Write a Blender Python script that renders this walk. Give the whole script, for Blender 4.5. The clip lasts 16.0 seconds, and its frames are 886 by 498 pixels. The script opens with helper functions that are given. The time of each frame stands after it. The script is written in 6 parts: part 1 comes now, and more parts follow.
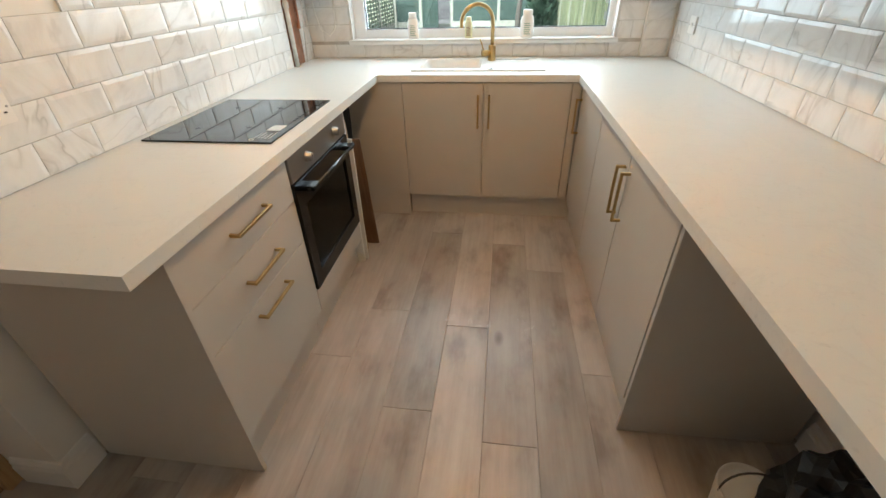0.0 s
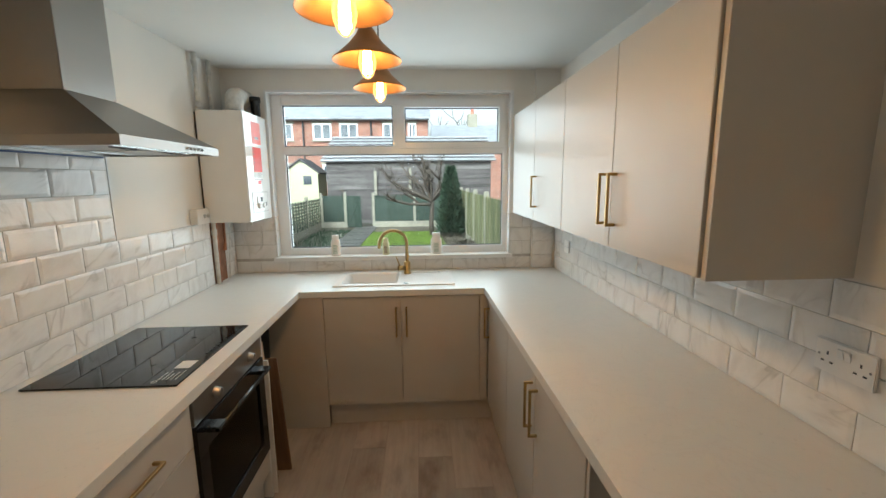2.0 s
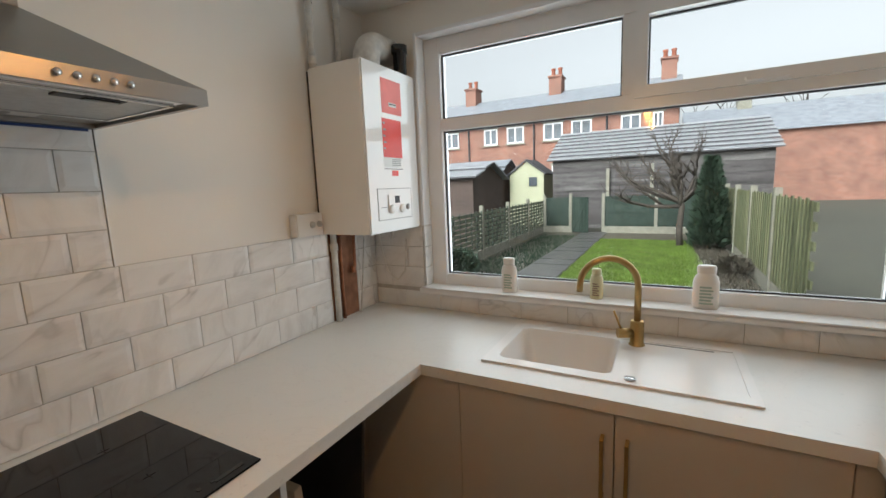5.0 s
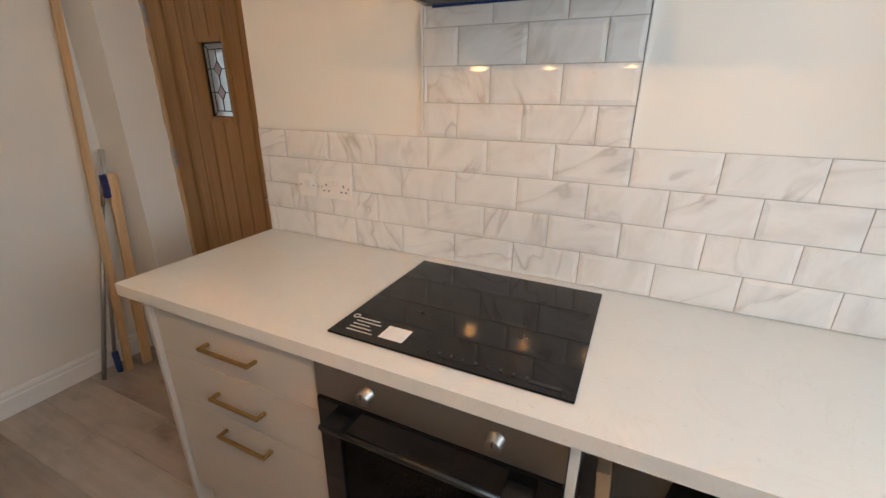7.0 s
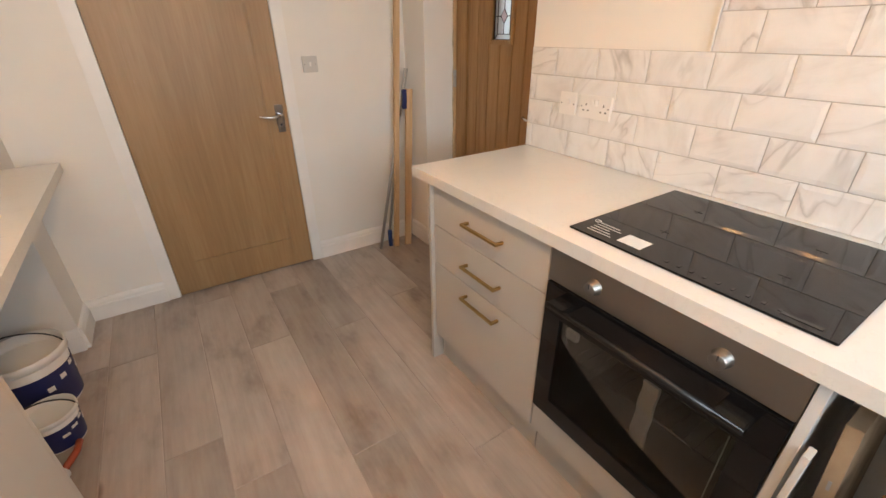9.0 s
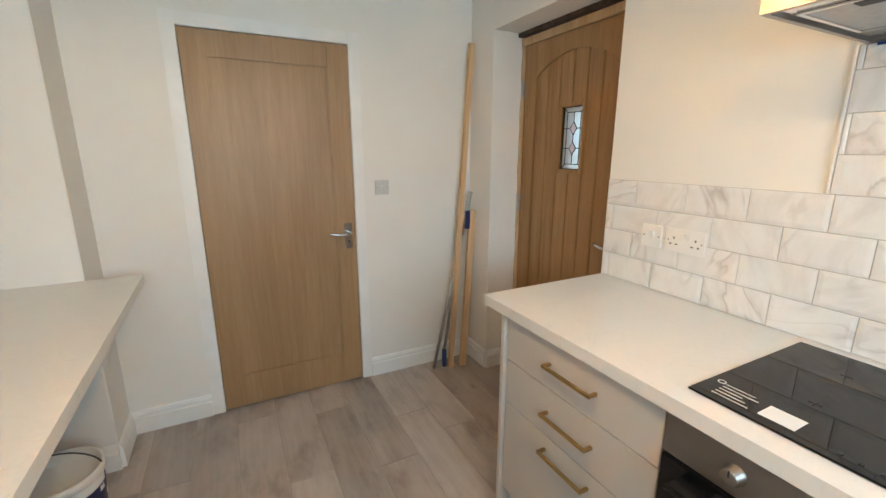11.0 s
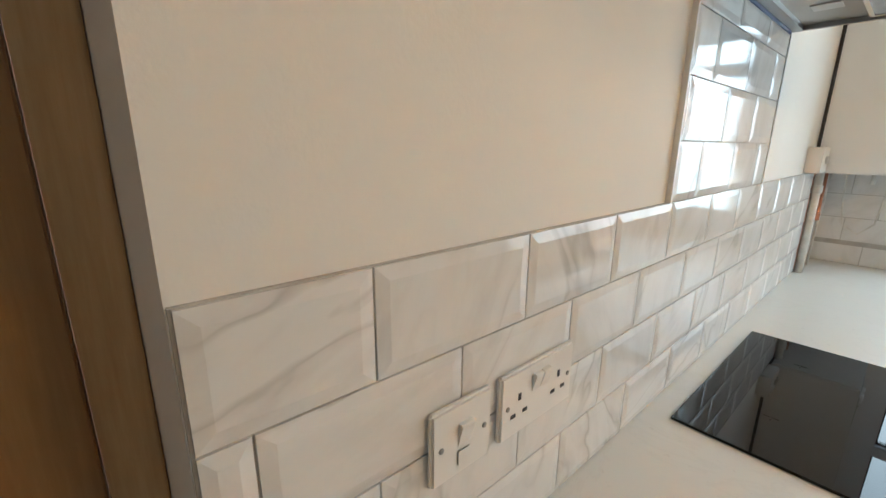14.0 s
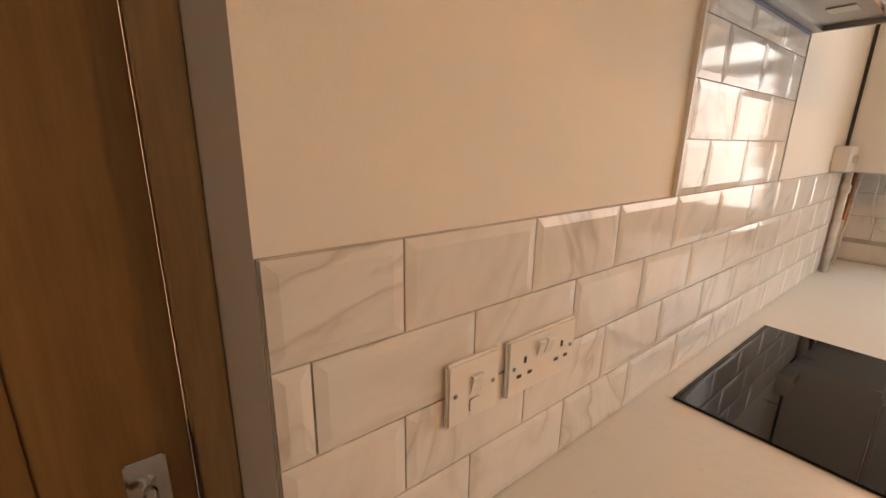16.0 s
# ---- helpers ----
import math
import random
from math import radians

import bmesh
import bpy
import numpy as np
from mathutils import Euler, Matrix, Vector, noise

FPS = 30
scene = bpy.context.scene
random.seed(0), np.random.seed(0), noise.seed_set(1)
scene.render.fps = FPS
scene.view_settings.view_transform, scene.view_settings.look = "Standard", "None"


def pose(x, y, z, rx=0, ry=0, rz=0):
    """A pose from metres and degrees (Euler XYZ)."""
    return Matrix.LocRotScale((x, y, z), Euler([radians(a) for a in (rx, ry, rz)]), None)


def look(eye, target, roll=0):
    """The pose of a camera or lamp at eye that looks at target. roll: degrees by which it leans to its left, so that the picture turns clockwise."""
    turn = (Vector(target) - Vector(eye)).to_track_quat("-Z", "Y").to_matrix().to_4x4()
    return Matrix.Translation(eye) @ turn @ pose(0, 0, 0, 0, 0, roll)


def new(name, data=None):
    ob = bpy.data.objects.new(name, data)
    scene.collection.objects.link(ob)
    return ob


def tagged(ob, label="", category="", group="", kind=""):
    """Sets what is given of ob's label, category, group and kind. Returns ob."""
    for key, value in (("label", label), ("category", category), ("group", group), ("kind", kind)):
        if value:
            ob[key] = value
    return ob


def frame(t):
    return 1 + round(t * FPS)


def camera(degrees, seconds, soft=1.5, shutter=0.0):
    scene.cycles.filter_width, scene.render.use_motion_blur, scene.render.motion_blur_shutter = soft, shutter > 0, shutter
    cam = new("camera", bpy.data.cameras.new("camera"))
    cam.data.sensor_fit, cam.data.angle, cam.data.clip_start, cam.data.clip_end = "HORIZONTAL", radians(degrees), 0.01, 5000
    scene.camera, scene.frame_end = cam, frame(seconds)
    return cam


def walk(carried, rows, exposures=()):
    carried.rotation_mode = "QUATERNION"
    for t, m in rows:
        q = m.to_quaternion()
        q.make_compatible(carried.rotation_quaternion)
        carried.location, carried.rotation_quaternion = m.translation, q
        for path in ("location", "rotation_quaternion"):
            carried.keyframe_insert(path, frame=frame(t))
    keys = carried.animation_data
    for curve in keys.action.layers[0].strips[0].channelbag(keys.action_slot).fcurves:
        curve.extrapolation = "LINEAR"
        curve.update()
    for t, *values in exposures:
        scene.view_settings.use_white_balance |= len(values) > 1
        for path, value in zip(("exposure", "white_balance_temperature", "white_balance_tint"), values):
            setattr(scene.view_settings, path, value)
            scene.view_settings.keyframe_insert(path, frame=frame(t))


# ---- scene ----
cam = camera(93.8, 16.0)
PATH = [
    (0, (0.359, 0.304, 1.389), (0.115, 1.952, 0.282), -1.8),
    (0.5, (0.354, 0.304, 1.422), (0.185, 2.065, 0.49), -1.3),
    (1, (0.357, 0.284, 1.512), (0.254, 2.166, 0.841), -0.7),
    (1.5, (0.379, 0.282, 1.562), (0.359, 2.227, 1.097), -0.7),
    (2, (0.396, 0.291, 1.577), (0.494, 2.261, 1.248), -0.6),
    (2.5, (0.405, 0.309, 1.588), (0.577, 2.284, 1.324), -0.7),
    (3, (0.431, 0.395, 1.582), (0.556, 2.374, 1.327), -1.0),
    (3.2, (0.448, 0.461, 1.579), (0.520, 2.443, 1.319), -1.0),
    (5.3, (0.304, 1.84, 1.488), (-0.891, 3.411, 1.168), -1.8),
    (5.5, (0.222, 1.952, 1.481), (-1.157, 3.361, 1.145), -1.2),
    (6, (0.098, 2.132, 1.471), (-1.74, 2.811, 1.067), -0.1),
    (6.5, (0.137, 2.277, 1.469), (-1.76, 1.967, 0.917), 1.0),
    (7, (0.241, 2.235, 1.447), (-1.457, 1.438, 0.753), 0.5),
    (7.5, (0.296, 2.224, 1.408), (-1.18, 1.162, 0.575), -0.0),
    (8, (0.351, 2.261, 1.391), (-0.924, 1.034, 0.458), -0.4),
    (8.5, (0.379, 2.279, 1.375), (-0.744, 0.934, 0.411), -0.4),
    (9, (0.414, 2.284, 1.382), (-0.549, 0.797, 0.454), -0.6),
    (9.5, (0.454, 2.283, 1.407), (-0.321, 0.62, 0.611), -0.9),
    (9.6, (0.458, 2.277, 1.425), (-0.27, 0.583, 0.651), -0.8),
    (9.7, (0.484, 2.284, 1.428), (-0.218, 0.557, 0.704), -0.9),
    (11.8, (0.349, 1.743, 1.449), (-0.81, 0.158, 1.065), -0.0),
    (12, (0.241, 1.609, 1.484), (-1.06, 0.147, 1.071), -1.8),
    (12.5, (-0.033, 1.27, 1.47), (-1.7, 0.227, 1.104), -1.2),
    (13, (-0.274, 0.976, 1.445), (-2.188, 0.7, 0.935), -0.4),
    (13.5, (-0.512, 0.849, 1.4), (-2.404, 1.274, 0.91), -1.7),
    (14, (-0.702, 0.829, 1.418), (-2.152, 2.116, 0.926), 0.5),
    (14.5, (-0.73, 0.851, 1.432), (-1.816, 2.470, 0.983), 3.0),
    (15, (-0.746, 0.851, 1.433), (-1.789, 2.499, 0.989), 3.6),
    (15.5, (-0.739, 0.838, 1.431), (-1.855, 2.433, 0.97), 3.7),
    (16, (-0.634, 0.78, 1.42), (-2.155, 1.971, 0.904), 1.0),
]
EXPOSURES = ((0.0, 1.5, 5600, -4), (1.0, 0.8, 5750, -4), (2.5, 0.65, 5850, -4), (5.5, 0.1, 6200, 4), (6.0, 0.25, 6250, 4), (6.5, 0.85, 6250, 4), (7.0, 1.05, 5800, 4), (7.5, 1.35, 6100, 6), (9.0, 1.7, 5980, 6), (9.7, 1.7, 5700, 2), (12.0, 1.75, 4950, -7), (13.0, 1.65, 4750, -7), (13.5, 1.65, 4900, -6), (14.0, 1.1, 5300, -5), (14.5, 0.5, 5800, 0), (15.0, 0.5, 6500, 10), (15.5, 0.42, 6550, 11), (16.0, 0.85, 7600, 15))
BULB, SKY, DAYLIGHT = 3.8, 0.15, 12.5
walk(cam, [(t, look(eye, target, roll)) for t, eye, target, roll in PATH], exposures=EXPOSURES)

# ---- world and light ----
world = bpy.data.worlds.new("overcast_sky")
scene.world = world
world.use_nodes = True
wn = world.node_tree.nodes
wl = world.node_tree.links
sky = wn.new("ShaderNodeTexSky")
sky.sky_type = "NISHITA"
sky.sun_disc = False
sky.sun_elevation = radians(35)
sky.sun_rotation = radians(200)
sky.dust_density = 6.0
sky.air_density = 1.0
grey_sky = wn.new("ShaderNodeHueSaturation")
grey_sky.inputs["Saturation"].default_value = 0.10
grey_sky.inputs["Value"].default_value = 1.6
wl.new(sky.outputs["Color"], grey_sky.inputs["Color"])
wl.new(grey_sky.outputs["Color"], wn["Background"].inputs["Color"])
wn["Background"].inputs["Strength"].default_value = SKY

sun_data = bpy.data.lights.new("sun", "SUN")
sun_data.energy = 0.8
sun_data.angle = radians(25)
sun_data.color = (1.0, 0.97, 0.93)
sun = new("sun", sun_data)
sun.matrix_world = look((0, 0, 0), (0.4, 1.0, -1.0))

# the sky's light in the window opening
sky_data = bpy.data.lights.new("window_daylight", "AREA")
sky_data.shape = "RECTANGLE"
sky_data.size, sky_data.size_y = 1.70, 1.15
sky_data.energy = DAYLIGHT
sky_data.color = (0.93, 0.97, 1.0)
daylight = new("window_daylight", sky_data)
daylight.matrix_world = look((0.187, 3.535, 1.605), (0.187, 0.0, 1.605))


# ---- materials ----
def principled(name):
    m = bpy.data.materials.new(name)
    m.use_nodes = True
    nt = m.node_tree
    return m, nt, nt.nodes["Principled BSDF"]


def node(nt, kind, **values):
    n = nt.nodes.new(kind)
    for key, value in values.items():
        n.inputs[key.replace("_", " ")].default_value = value
    return n


def coords(nt, stretch=(1, 1, 1), shuffled=False):
    """Object coordinates, stretched, and shifted for each object where shuffled."""
    tc = nt.nodes.new("ShaderNodeTexCoord")
    mp = nt.nodes.new("ShaderNodeMapping")
    mp.inputs["Scale"].default_value = stretch
    nt.links.new(tc.outputs["Object"], mp.inputs["Vector"])
    if not shuffled:
        return mp.outputs["Vector"]
    info = nt.nodes.new("ShaderNodeObjectInfo")
    mul = nt.nodes.new("ShaderNodeVectorMath")
    mul.operation = "MULTIPLY_ADD"
    nt.links.new(info.outputs["Random"], mul.inputs[0])
    mul.inputs[1].default_value = (37.0, 61.0, 23.0)
    nt.links.new(mp.outputs["Vector"], mul.inputs[2])
    return mul.outputs["Vector"]


def ramp(nt, source, stops):
    r = nt.nodes.new("ShaderNodeValToRGB")
    while len(r.color_ramp.elements) < len(stops):
        r.color_ramp.elements.new(0.5)
    for e, (at, col) in zip(r.color_ramp.elements, stops):
        e.position = at
        e.color = (*col, 1)
    nt.links.new(source, r.inputs["Fac"])
    return r.outputs["Color"]


def bump(nt, b, source, strength, distance=0.002):
    n = nt.nodes.new("ShaderNodeBump")
    n.inputs["Strength"].default_value = strength
    n.inputs["Distance"].default_value = distance
    nt.links.new(source, n.inputs["Height"])
    nt.links.new(n.outputs["Normal"], b.inputs["Normal"])


def plain(name, colour, rough=0.5, metal=0.0, vary=0.06, scale=9.0, bumpy=0.05, fine=160.0, stretch=(1, 1, 1), coat=0.0, shuffled=False):
    """A painted, metal or plastic surface with soft variation and a fine grain."""
    m, nt, b = principled(name)
    v = coords(nt, stretch, shuffled)
    big = node(nt, "ShaderNodeTexNoise", Scale=scale, Detail=4.0)
    small = node(nt, "ShaderNodeTexNoise", Scale=fine, Detail=3.0)
    nt.links.new(v, big.inputs["Vector"])
    nt.links.new(v, small.inputs["Vector"])
    dark = tuple(c * (1 - vary) for c in colour)
    light = tuple(min(1, c * (1 + vary)) for c in colour)
    col = ramp(nt, big.outputs["Fac"], [(0.3, dark), (0.7, light)])
    nt.links.new(col, b.inputs["Base Color"])
    b.inputs["Roughness"].default_value = rough
    b.inputs["Metallic"].default_value = metal
    b.inputs["Coat Weight"].default_value = coat
    if bumpy:
        bump(nt, b, small.outputs["Fac"], bumpy)
    return m


def wood(name, dark, mid, light, axis=2, rough=0.5, grain=26.0, shuffled=False, knots=False):
    m, nt, b = principled(name)
    stretch = [1.0, 1.0, 1.0]
    stretch[axis] = 0.07
    v = coords(nt, stretch, shuffled)
    fibre = node(nt, "ShaderNodeTexNoise", Scale=grain * 3, Detail=5.0, Roughness=0.65)
    flame = node(nt, "ShaderNodeTexNoise", Scale=grain * 0.35, Detail=3.0, Distortion=0.6)
    nt.links.new(v, fibre.inputs["Vector"])
    nt.links.new(v, flame.inputs["Vector"])
    mix = nt.nodes.new("ShaderNodeMath")
    mix.operation = "MULTIPLY_ADD"
    nt.links.new(fibre.outputs["Fac"], mix.inputs[0])
    mix.inputs[1].default_value = 0.45
    half = nt.nodes.new("ShaderNodeMath")
    half.operation = "MULTIPLY"
    nt.links.new(flame.outputs["Fac"], half.inputs[0])
    half.inputs[1].default_value = 0.55
    nt.links.new(half.outputs[0], mix.inputs[2])
    col = ramp(nt, mix.outputs[0], [(0.36, dark), (0.5, mid), (0.64, light)])
    if knots:
        stretch2 = [1.0, 1.0, 1.0]
        stretch2[axis] = 0.45
        vk = coords(nt, stretch2, shuffled)
        cloud = node(nt, "ShaderNodeTexNoise", Scale=5.5, Detail=4.0, Roughness=0.6)
        nt.links.new(vk, cloud.inputs["Vector"])
        tone = ramp(nt, cloud.outputs["Fac"], [(0.30, (0.50, 0.47, 0.45)), (0.46, (0.86, 0.855, 0.845)), (0.62, (1.0, 1.0, 1.0))])
        vor = node(nt, "ShaderNodeTexVoronoi", Scale=3.1)
        nt.links.new(vk, vor.inputs["Vector"])
        spot = ramp(nt, vor.outputs["Distance"], [(0.03, (0.22, 0.18, 0.16)), (0.085, (1, 1, 1)), (1.0, (1, 1, 1))])
        for other in (tone, spot):
            mul = nt.nodes.new("ShaderNodeMix")
            mul.data_type, mul.blend_type = "RGBA", "MULTIPLY"
            mul.inputs["Factor"].default_value = 0.85
            nt.links.new(col, mul.inputs[6])
            nt.links.new(other, mul.inputs[7])
            col = mul.outputs[2]
        info = nt.nodes.new("ShaderNodeObjectInfo")
        each = ramp(nt, info.outputs["Random"], [(0.0, (0.76, 0.745, 0.73)), (0.5, (0.94, 0.93, 0.92)), (1.0, (1.0, 1.0, 1.0))])
        mul = nt.nodes.new("ShaderNodeMix")
        mul.data_type, mul.blend_type = "RGBA", "MULTIPLY"
        mul.inputs["Factor"].default_value = 1.0
        nt.links.new(col, mul.inputs[6])
        nt.links.new(each, mul.inputs[7])
        col = mul.outputs[2]
    nt.links.new(col, b.inputs["Base Color"])
    b.inputs["Roughness"].default_value = rough
    bump(nt, b, mix.outputs[0], 0.12, 0.0015)
    return m


def marble():
    """Glazed off-white tile with grey veins, different on each tile."""
    m, nt, b = principled("marble_tile")
    v = coords(nt, (1, 1, 1), True)
    info = nt.nodes.new("ShaderNodeObjectInfo")
    turn = nt.nodes.new("ShaderNodeVectorRotate")
    turn.rotation_type = "Y_AXIS"
    ang = nt.nodes.new("ShaderNodeMath")
    ang.operation = "MULTIPLY"
    ang.inputs[1].default_value = 2.2
    nt.links.new(info.outputs["Random"], ang.inputs[0])
    nt.links.new(ang.outputs[0], turn.inputs["Angle"])
    nt.links.new(v, turn.inputs["Vector"])
    mp = nt.nodes.new("ShaderNodeMapping")
    mp.inputs["Scale"].default_value = (0.55, 1.0, 1.5)
    nt.links.new(turn.outputs["Vector"], mp.inputs["Vector"])
    vein = node(nt, "ShaderNodeTexNoise", Scale=4.6, Detail=3.5, Roughness=0.5, Distortion=0.5)
    nt.links.new(mp.outputs["Vector"], vein.inputs["Vector"])
    cloud = node(nt, "ShaderNodeTexNoise", Scale=11.0, Detail=5.0, Roughness=0.6)
    nt.links.new(mp.outputs["Vector"], cloud.inputs["Vector"])
    lines = ramp(nt, vein.outputs["Fac"], [(0.47, (1, 1, 1)), (0.497, (0.68, 0.665, 0.65)), (0.505, (0.89, 0.865, 0.86)), (0.545, (1, 1, 1))])
    fog = ramp(nt, cloud.outputs["Fac"], [(0.3, (0.69, 0.675, 0.655)), (0.5, (0.77, 0.76, 0.745)), (0.7, (0.80, 0.795, 0.785))])
    mul = nt.nodes.new("ShaderNodeMix")
    mul.data_type, mul.blend_type = "RGBA", "MULTIPLY"
    mul.inputs["Factor"].default_value = 0.8
    nt.links.new(fog, mul.inputs[6])
    nt.links.new(lines, mul.inputs[7])
    here = node(nt, "ShaderNodeTexNoise", Scale=5.0, Detail=2.0)
    nt.links.new(v, here.inputs["Vector"])
    amount = nt.nodes.new("ShaderNodeMapRange")
    amount.inputs["From Min"].default_value = 0.45
    amount.inputs["From Max"].default_value = 0.68
    amount.inputs["To Min"].default_value = 0.1
    nt.links.new(here.outputs["Fac"], amount.inputs["Value"])
    nt.links.new(amount.outputs["Result"], mul.inputs["Factor"])
    nt.links.new(mul.outputs[2], b.inputs["Base Color"])
    b.inputs["Roughness"].default_value = 0.10
    b.inputs["Specular IOR Level"].default_value = 0.38
    wavy = node(nt, "ShaderNodeTexNoise", Scale=14.0, Detail=1.0)
    nt.links.new(v, wavy.inputs["Vector"])
    bump(nt, b, wavy.outputs["Fac"], 0.08, 0.004)
    return m


def quartz():
    """Near-white worktop laminate with faint veins and specks."""
    m, nt, b = principled("worktop_white")
    v = coords(nt)
    vein = node(nt, "ShaderNodeTexNoise", Scale=4.0, Detail=7.0, Roughness=0.6, Distortion=1.5)
    speck = node(nt, "ShaderNodeTexNoise", Scale=60.0, Detail=2.0)
    for n in (vein, speck):
        nt.links.new(v, n.inputs["Vector"])
    a = ramp(nt, vein.outputs["Fac"], [(0.485, (0.735, 0.73, 0.70)), (0.5, (0.712, 0.705, 0.675)), (0.515, (0.74, 0.735, 0.705))])
    s = ramp(nt, speck.outputs["Fac"], [(0.27, (0.86, 0.86, 0.86)), (0.33, (1, 1, 1))])
    mul = nt.nodes.new("ShaderNodeMix")
    mul.data_type, mul.blend_type = "RGBA", "MULTIPLY"
    mul.inputs["Factor"].default_value = 0.6
    nt.links.new(a, mul.inputs[6])
    nt.links.new(s, mul.inputs[7])
    nt.links.new(mul.outputs[2], b.inputs["Base Color"])
    b.inputs["Roughness"].default_value = 0.32
    bump(nt, b, speck.outputs["Fac"], 0.02)
    return m


def glass_material(name, tint=(1, 1, 1), rough=0.0):
    m, nt, b = principled(name)
    b.inputs["Base Color"].default_value = (*tint, 1)
    b.inputs["Transmission Weight"].default_value = 1.0
    b.inputs["Roughness"].default_value = rough
    b.inputs["IOR"].default_value = 1.45
    return m


def pane_material(name, tint=(1, 1, 1), ior=1.3, milk=0.0):
    """A thin pane: mostly see-through, with a mirror's gloss at its face."""
    m, nt, b = principled(name)
    nt.nodes.remove(b)
    out = nt.nodes["Material Output"]
    clear = nt.nodes.new("ShaderNodeBsdfTransparent")
    clear.inputs["Color"].default_value = (*tint, 1)
    gloss = nt.nodes.new("ShaderNodeBsdfGlossy")
    gloss.inputs["Roughness"].default_value = 0.01
    fres = nt.nodes.new("ShaderNodeFresnel")
    fres.inputs["IOR"].default_value = ior
    mix = nt.nodes.new("ShaderNodeMixShader")
    nt.links.new(fres.outputs[0], mix.inputs[0])
    body = clear.outputs[0]
    if milk:
        cloudy = nt.nodes.new("ShaderNodeBsdfTranslucent")
        cloudy.inputs["Color"].default_value = (*tint, 1)
        both = nt.nodes.new("ShaderNodeMixShader")
        both.inputs[0].default_value = milk
        nt.links.new(clear.outputs[0], both.inputs[1])
        nt.links.new(cloudy.outputs[0], both.inputs[2])
        body = both.outputs[0]
    nt.links.new(body, mix.inputs[1])
    nt.links.new(gloss.outputs[0], mix.inputs[2])
    nt.links.new(mix.outputs[0], out.inputs["Surface"])
    return m


def glowing(name, colour, strength):
    m, nt, b = principled(name)
    b.inputs["Base Color"].default_value = (*colour, 1)
    b.inputs["Emission Color"].default_value = (*colour, 1)
    b.inputs["Emission Strength"].default_value = strength
    return m


def leafy(name, dark, light, rough=0.7, scale=14.0):
    m, nt, b = principled(name)
    v = coords(nt)
    n1 = node(nt, "ShaderNodeTexNoise", Scale=scale, Detail=6.0, Roughness=0.7)
    nt.links.new(v, n1.inputs["Vector"])
    geo = nt.nodes.new("ShaderNodeNewGeometry")
    add = nt.nodes.new("ShaderNodeMath")
    add.operation = "MULTIPLY_ADD"
    nt.links.new(geo.outputs["Random Per Island"], add.inputs[0])
    add.inputs[1].default_value = 0.3
    nt.links.new(n1.outputs["Fac"], add.inputs[2])
    col = ramp(nt, add.outputs[0], [(0.4, dark), (0.85, light)])
    nt.links.new(col, b.inputs["Base Color"])
    b.inputs["Roughness"].default_value = rough
    bump(nt, b, n1.outputs["Fac"], 0.5, 0.02)
    return m


def brickwork(name):
    m, nt, b = principled(name)
    v = coords(nt, (1, 1, 1))
    sw = nt.nodes.new("ShaderNodeMapping")
    sw.inputs["Rotation"].default_value = (radians(90), 0, 0)
    nt.links.new(v, sw.inputs["Vector"])
    br = node(nt, "ShaderNodeTexBrick", Scale=1.0)
    br.inputs["Color1"].default_value = (0.37, 0.18, 0.13, 1)
    br.inputs["Color2"].default_value = (0.27, 0.115, 0.085, 1)
    br.inputs["Mortar"].default_value = (0.3, 0.24, 0.2, 1)
    br.inputs["Brick Width"].default_value = 0.225
    br.inputs["Row Height"].default_value = 0.075
    br.inputs["Mortar Size"].default_value = 0.008
    nt.links.new(sw.outputs["Vector"], br.inputs["Vector"])
    n1 = node(nt, "ShaderNodeTexNoise", Scale=1.3, Detail=5.0)
    nt.links.new(v, n1.inputs["Vector"])
    tone = ramp(nt, n1.outputs["Fac"], [(0.3, (0.7, 0.7, 0.7)), (0.7, (1.1, 1.05, 1.0))])
    mul = nt.nodes.new("ShaderNodeMix")
    mul.data_type, mul.blend_type = "RGBA", "MULTIPLY"
    mul.inputs["Factor"].default_value = 1.0
    nt.links.new(br.outputs["Color"], mul.inputs[6])
    nt.links.new(tone, mul.inputs[7])
    nt.links.new(mul.outputs[2], b.inputs["Base Color"])
    b.inputs["Roughness"].default_value = 0.85
    bump(nt, b, br.outputs["Fac"], -0.4, 0.006)
    return m


WALL = plain("wall_paint", (0.80, 0.775, 0.73), 0.75, vary=0.025, scale=2.5, bumpy=0.10, fine=240)
CEIL = plain("ceiling_paint", (0.82, 0.82, 0.80), 0.8, vary=0.03, scale=1.6, bumpy=0.10, fine=120)
GLOSSWHITE = plain("gloss_white_paint", (0.82, 0.81, 0.79), 0.35, vary=0.03, bumpy=0.05, fine=60)
UPVC = plain("white_upvc", (0.84, 0.85, 0.86), 0.25, vary=0.015, bumpy=0.0)
GROUT = plain("grey_grout", (0.47, 0.45, 0.42), 0.85, vary=0.12, scale=30, bumpy=0.3)
TILE = marble()
WORKTOP = quartz()
CABINET = plain("cashmere_cabinet", (0.545, 0.508, 0.460), 0.36, vary=0.015, scale=3, bumpy=0.03, fine=400)
CARCASS = plain("carcass_board", (0.48, 0.435, 0.39), 0.55, vary=0.03, scale=5)
CARCASSWHITE = plain("white_board_edge", (0.74, 0.73, 0.71), 0.45, vary=0.03)
BRASS = plain("brushed_brass", (0.47, 0.33, 0.14), 0.34, 1.0, vary=0.1, scale=20, bumpy=0.08, fine=300)
CHROME = plain("chrome", (0.72, 0.73, 0.74), 0.1, 1.0, vary=0.03, bumpy=0.0)
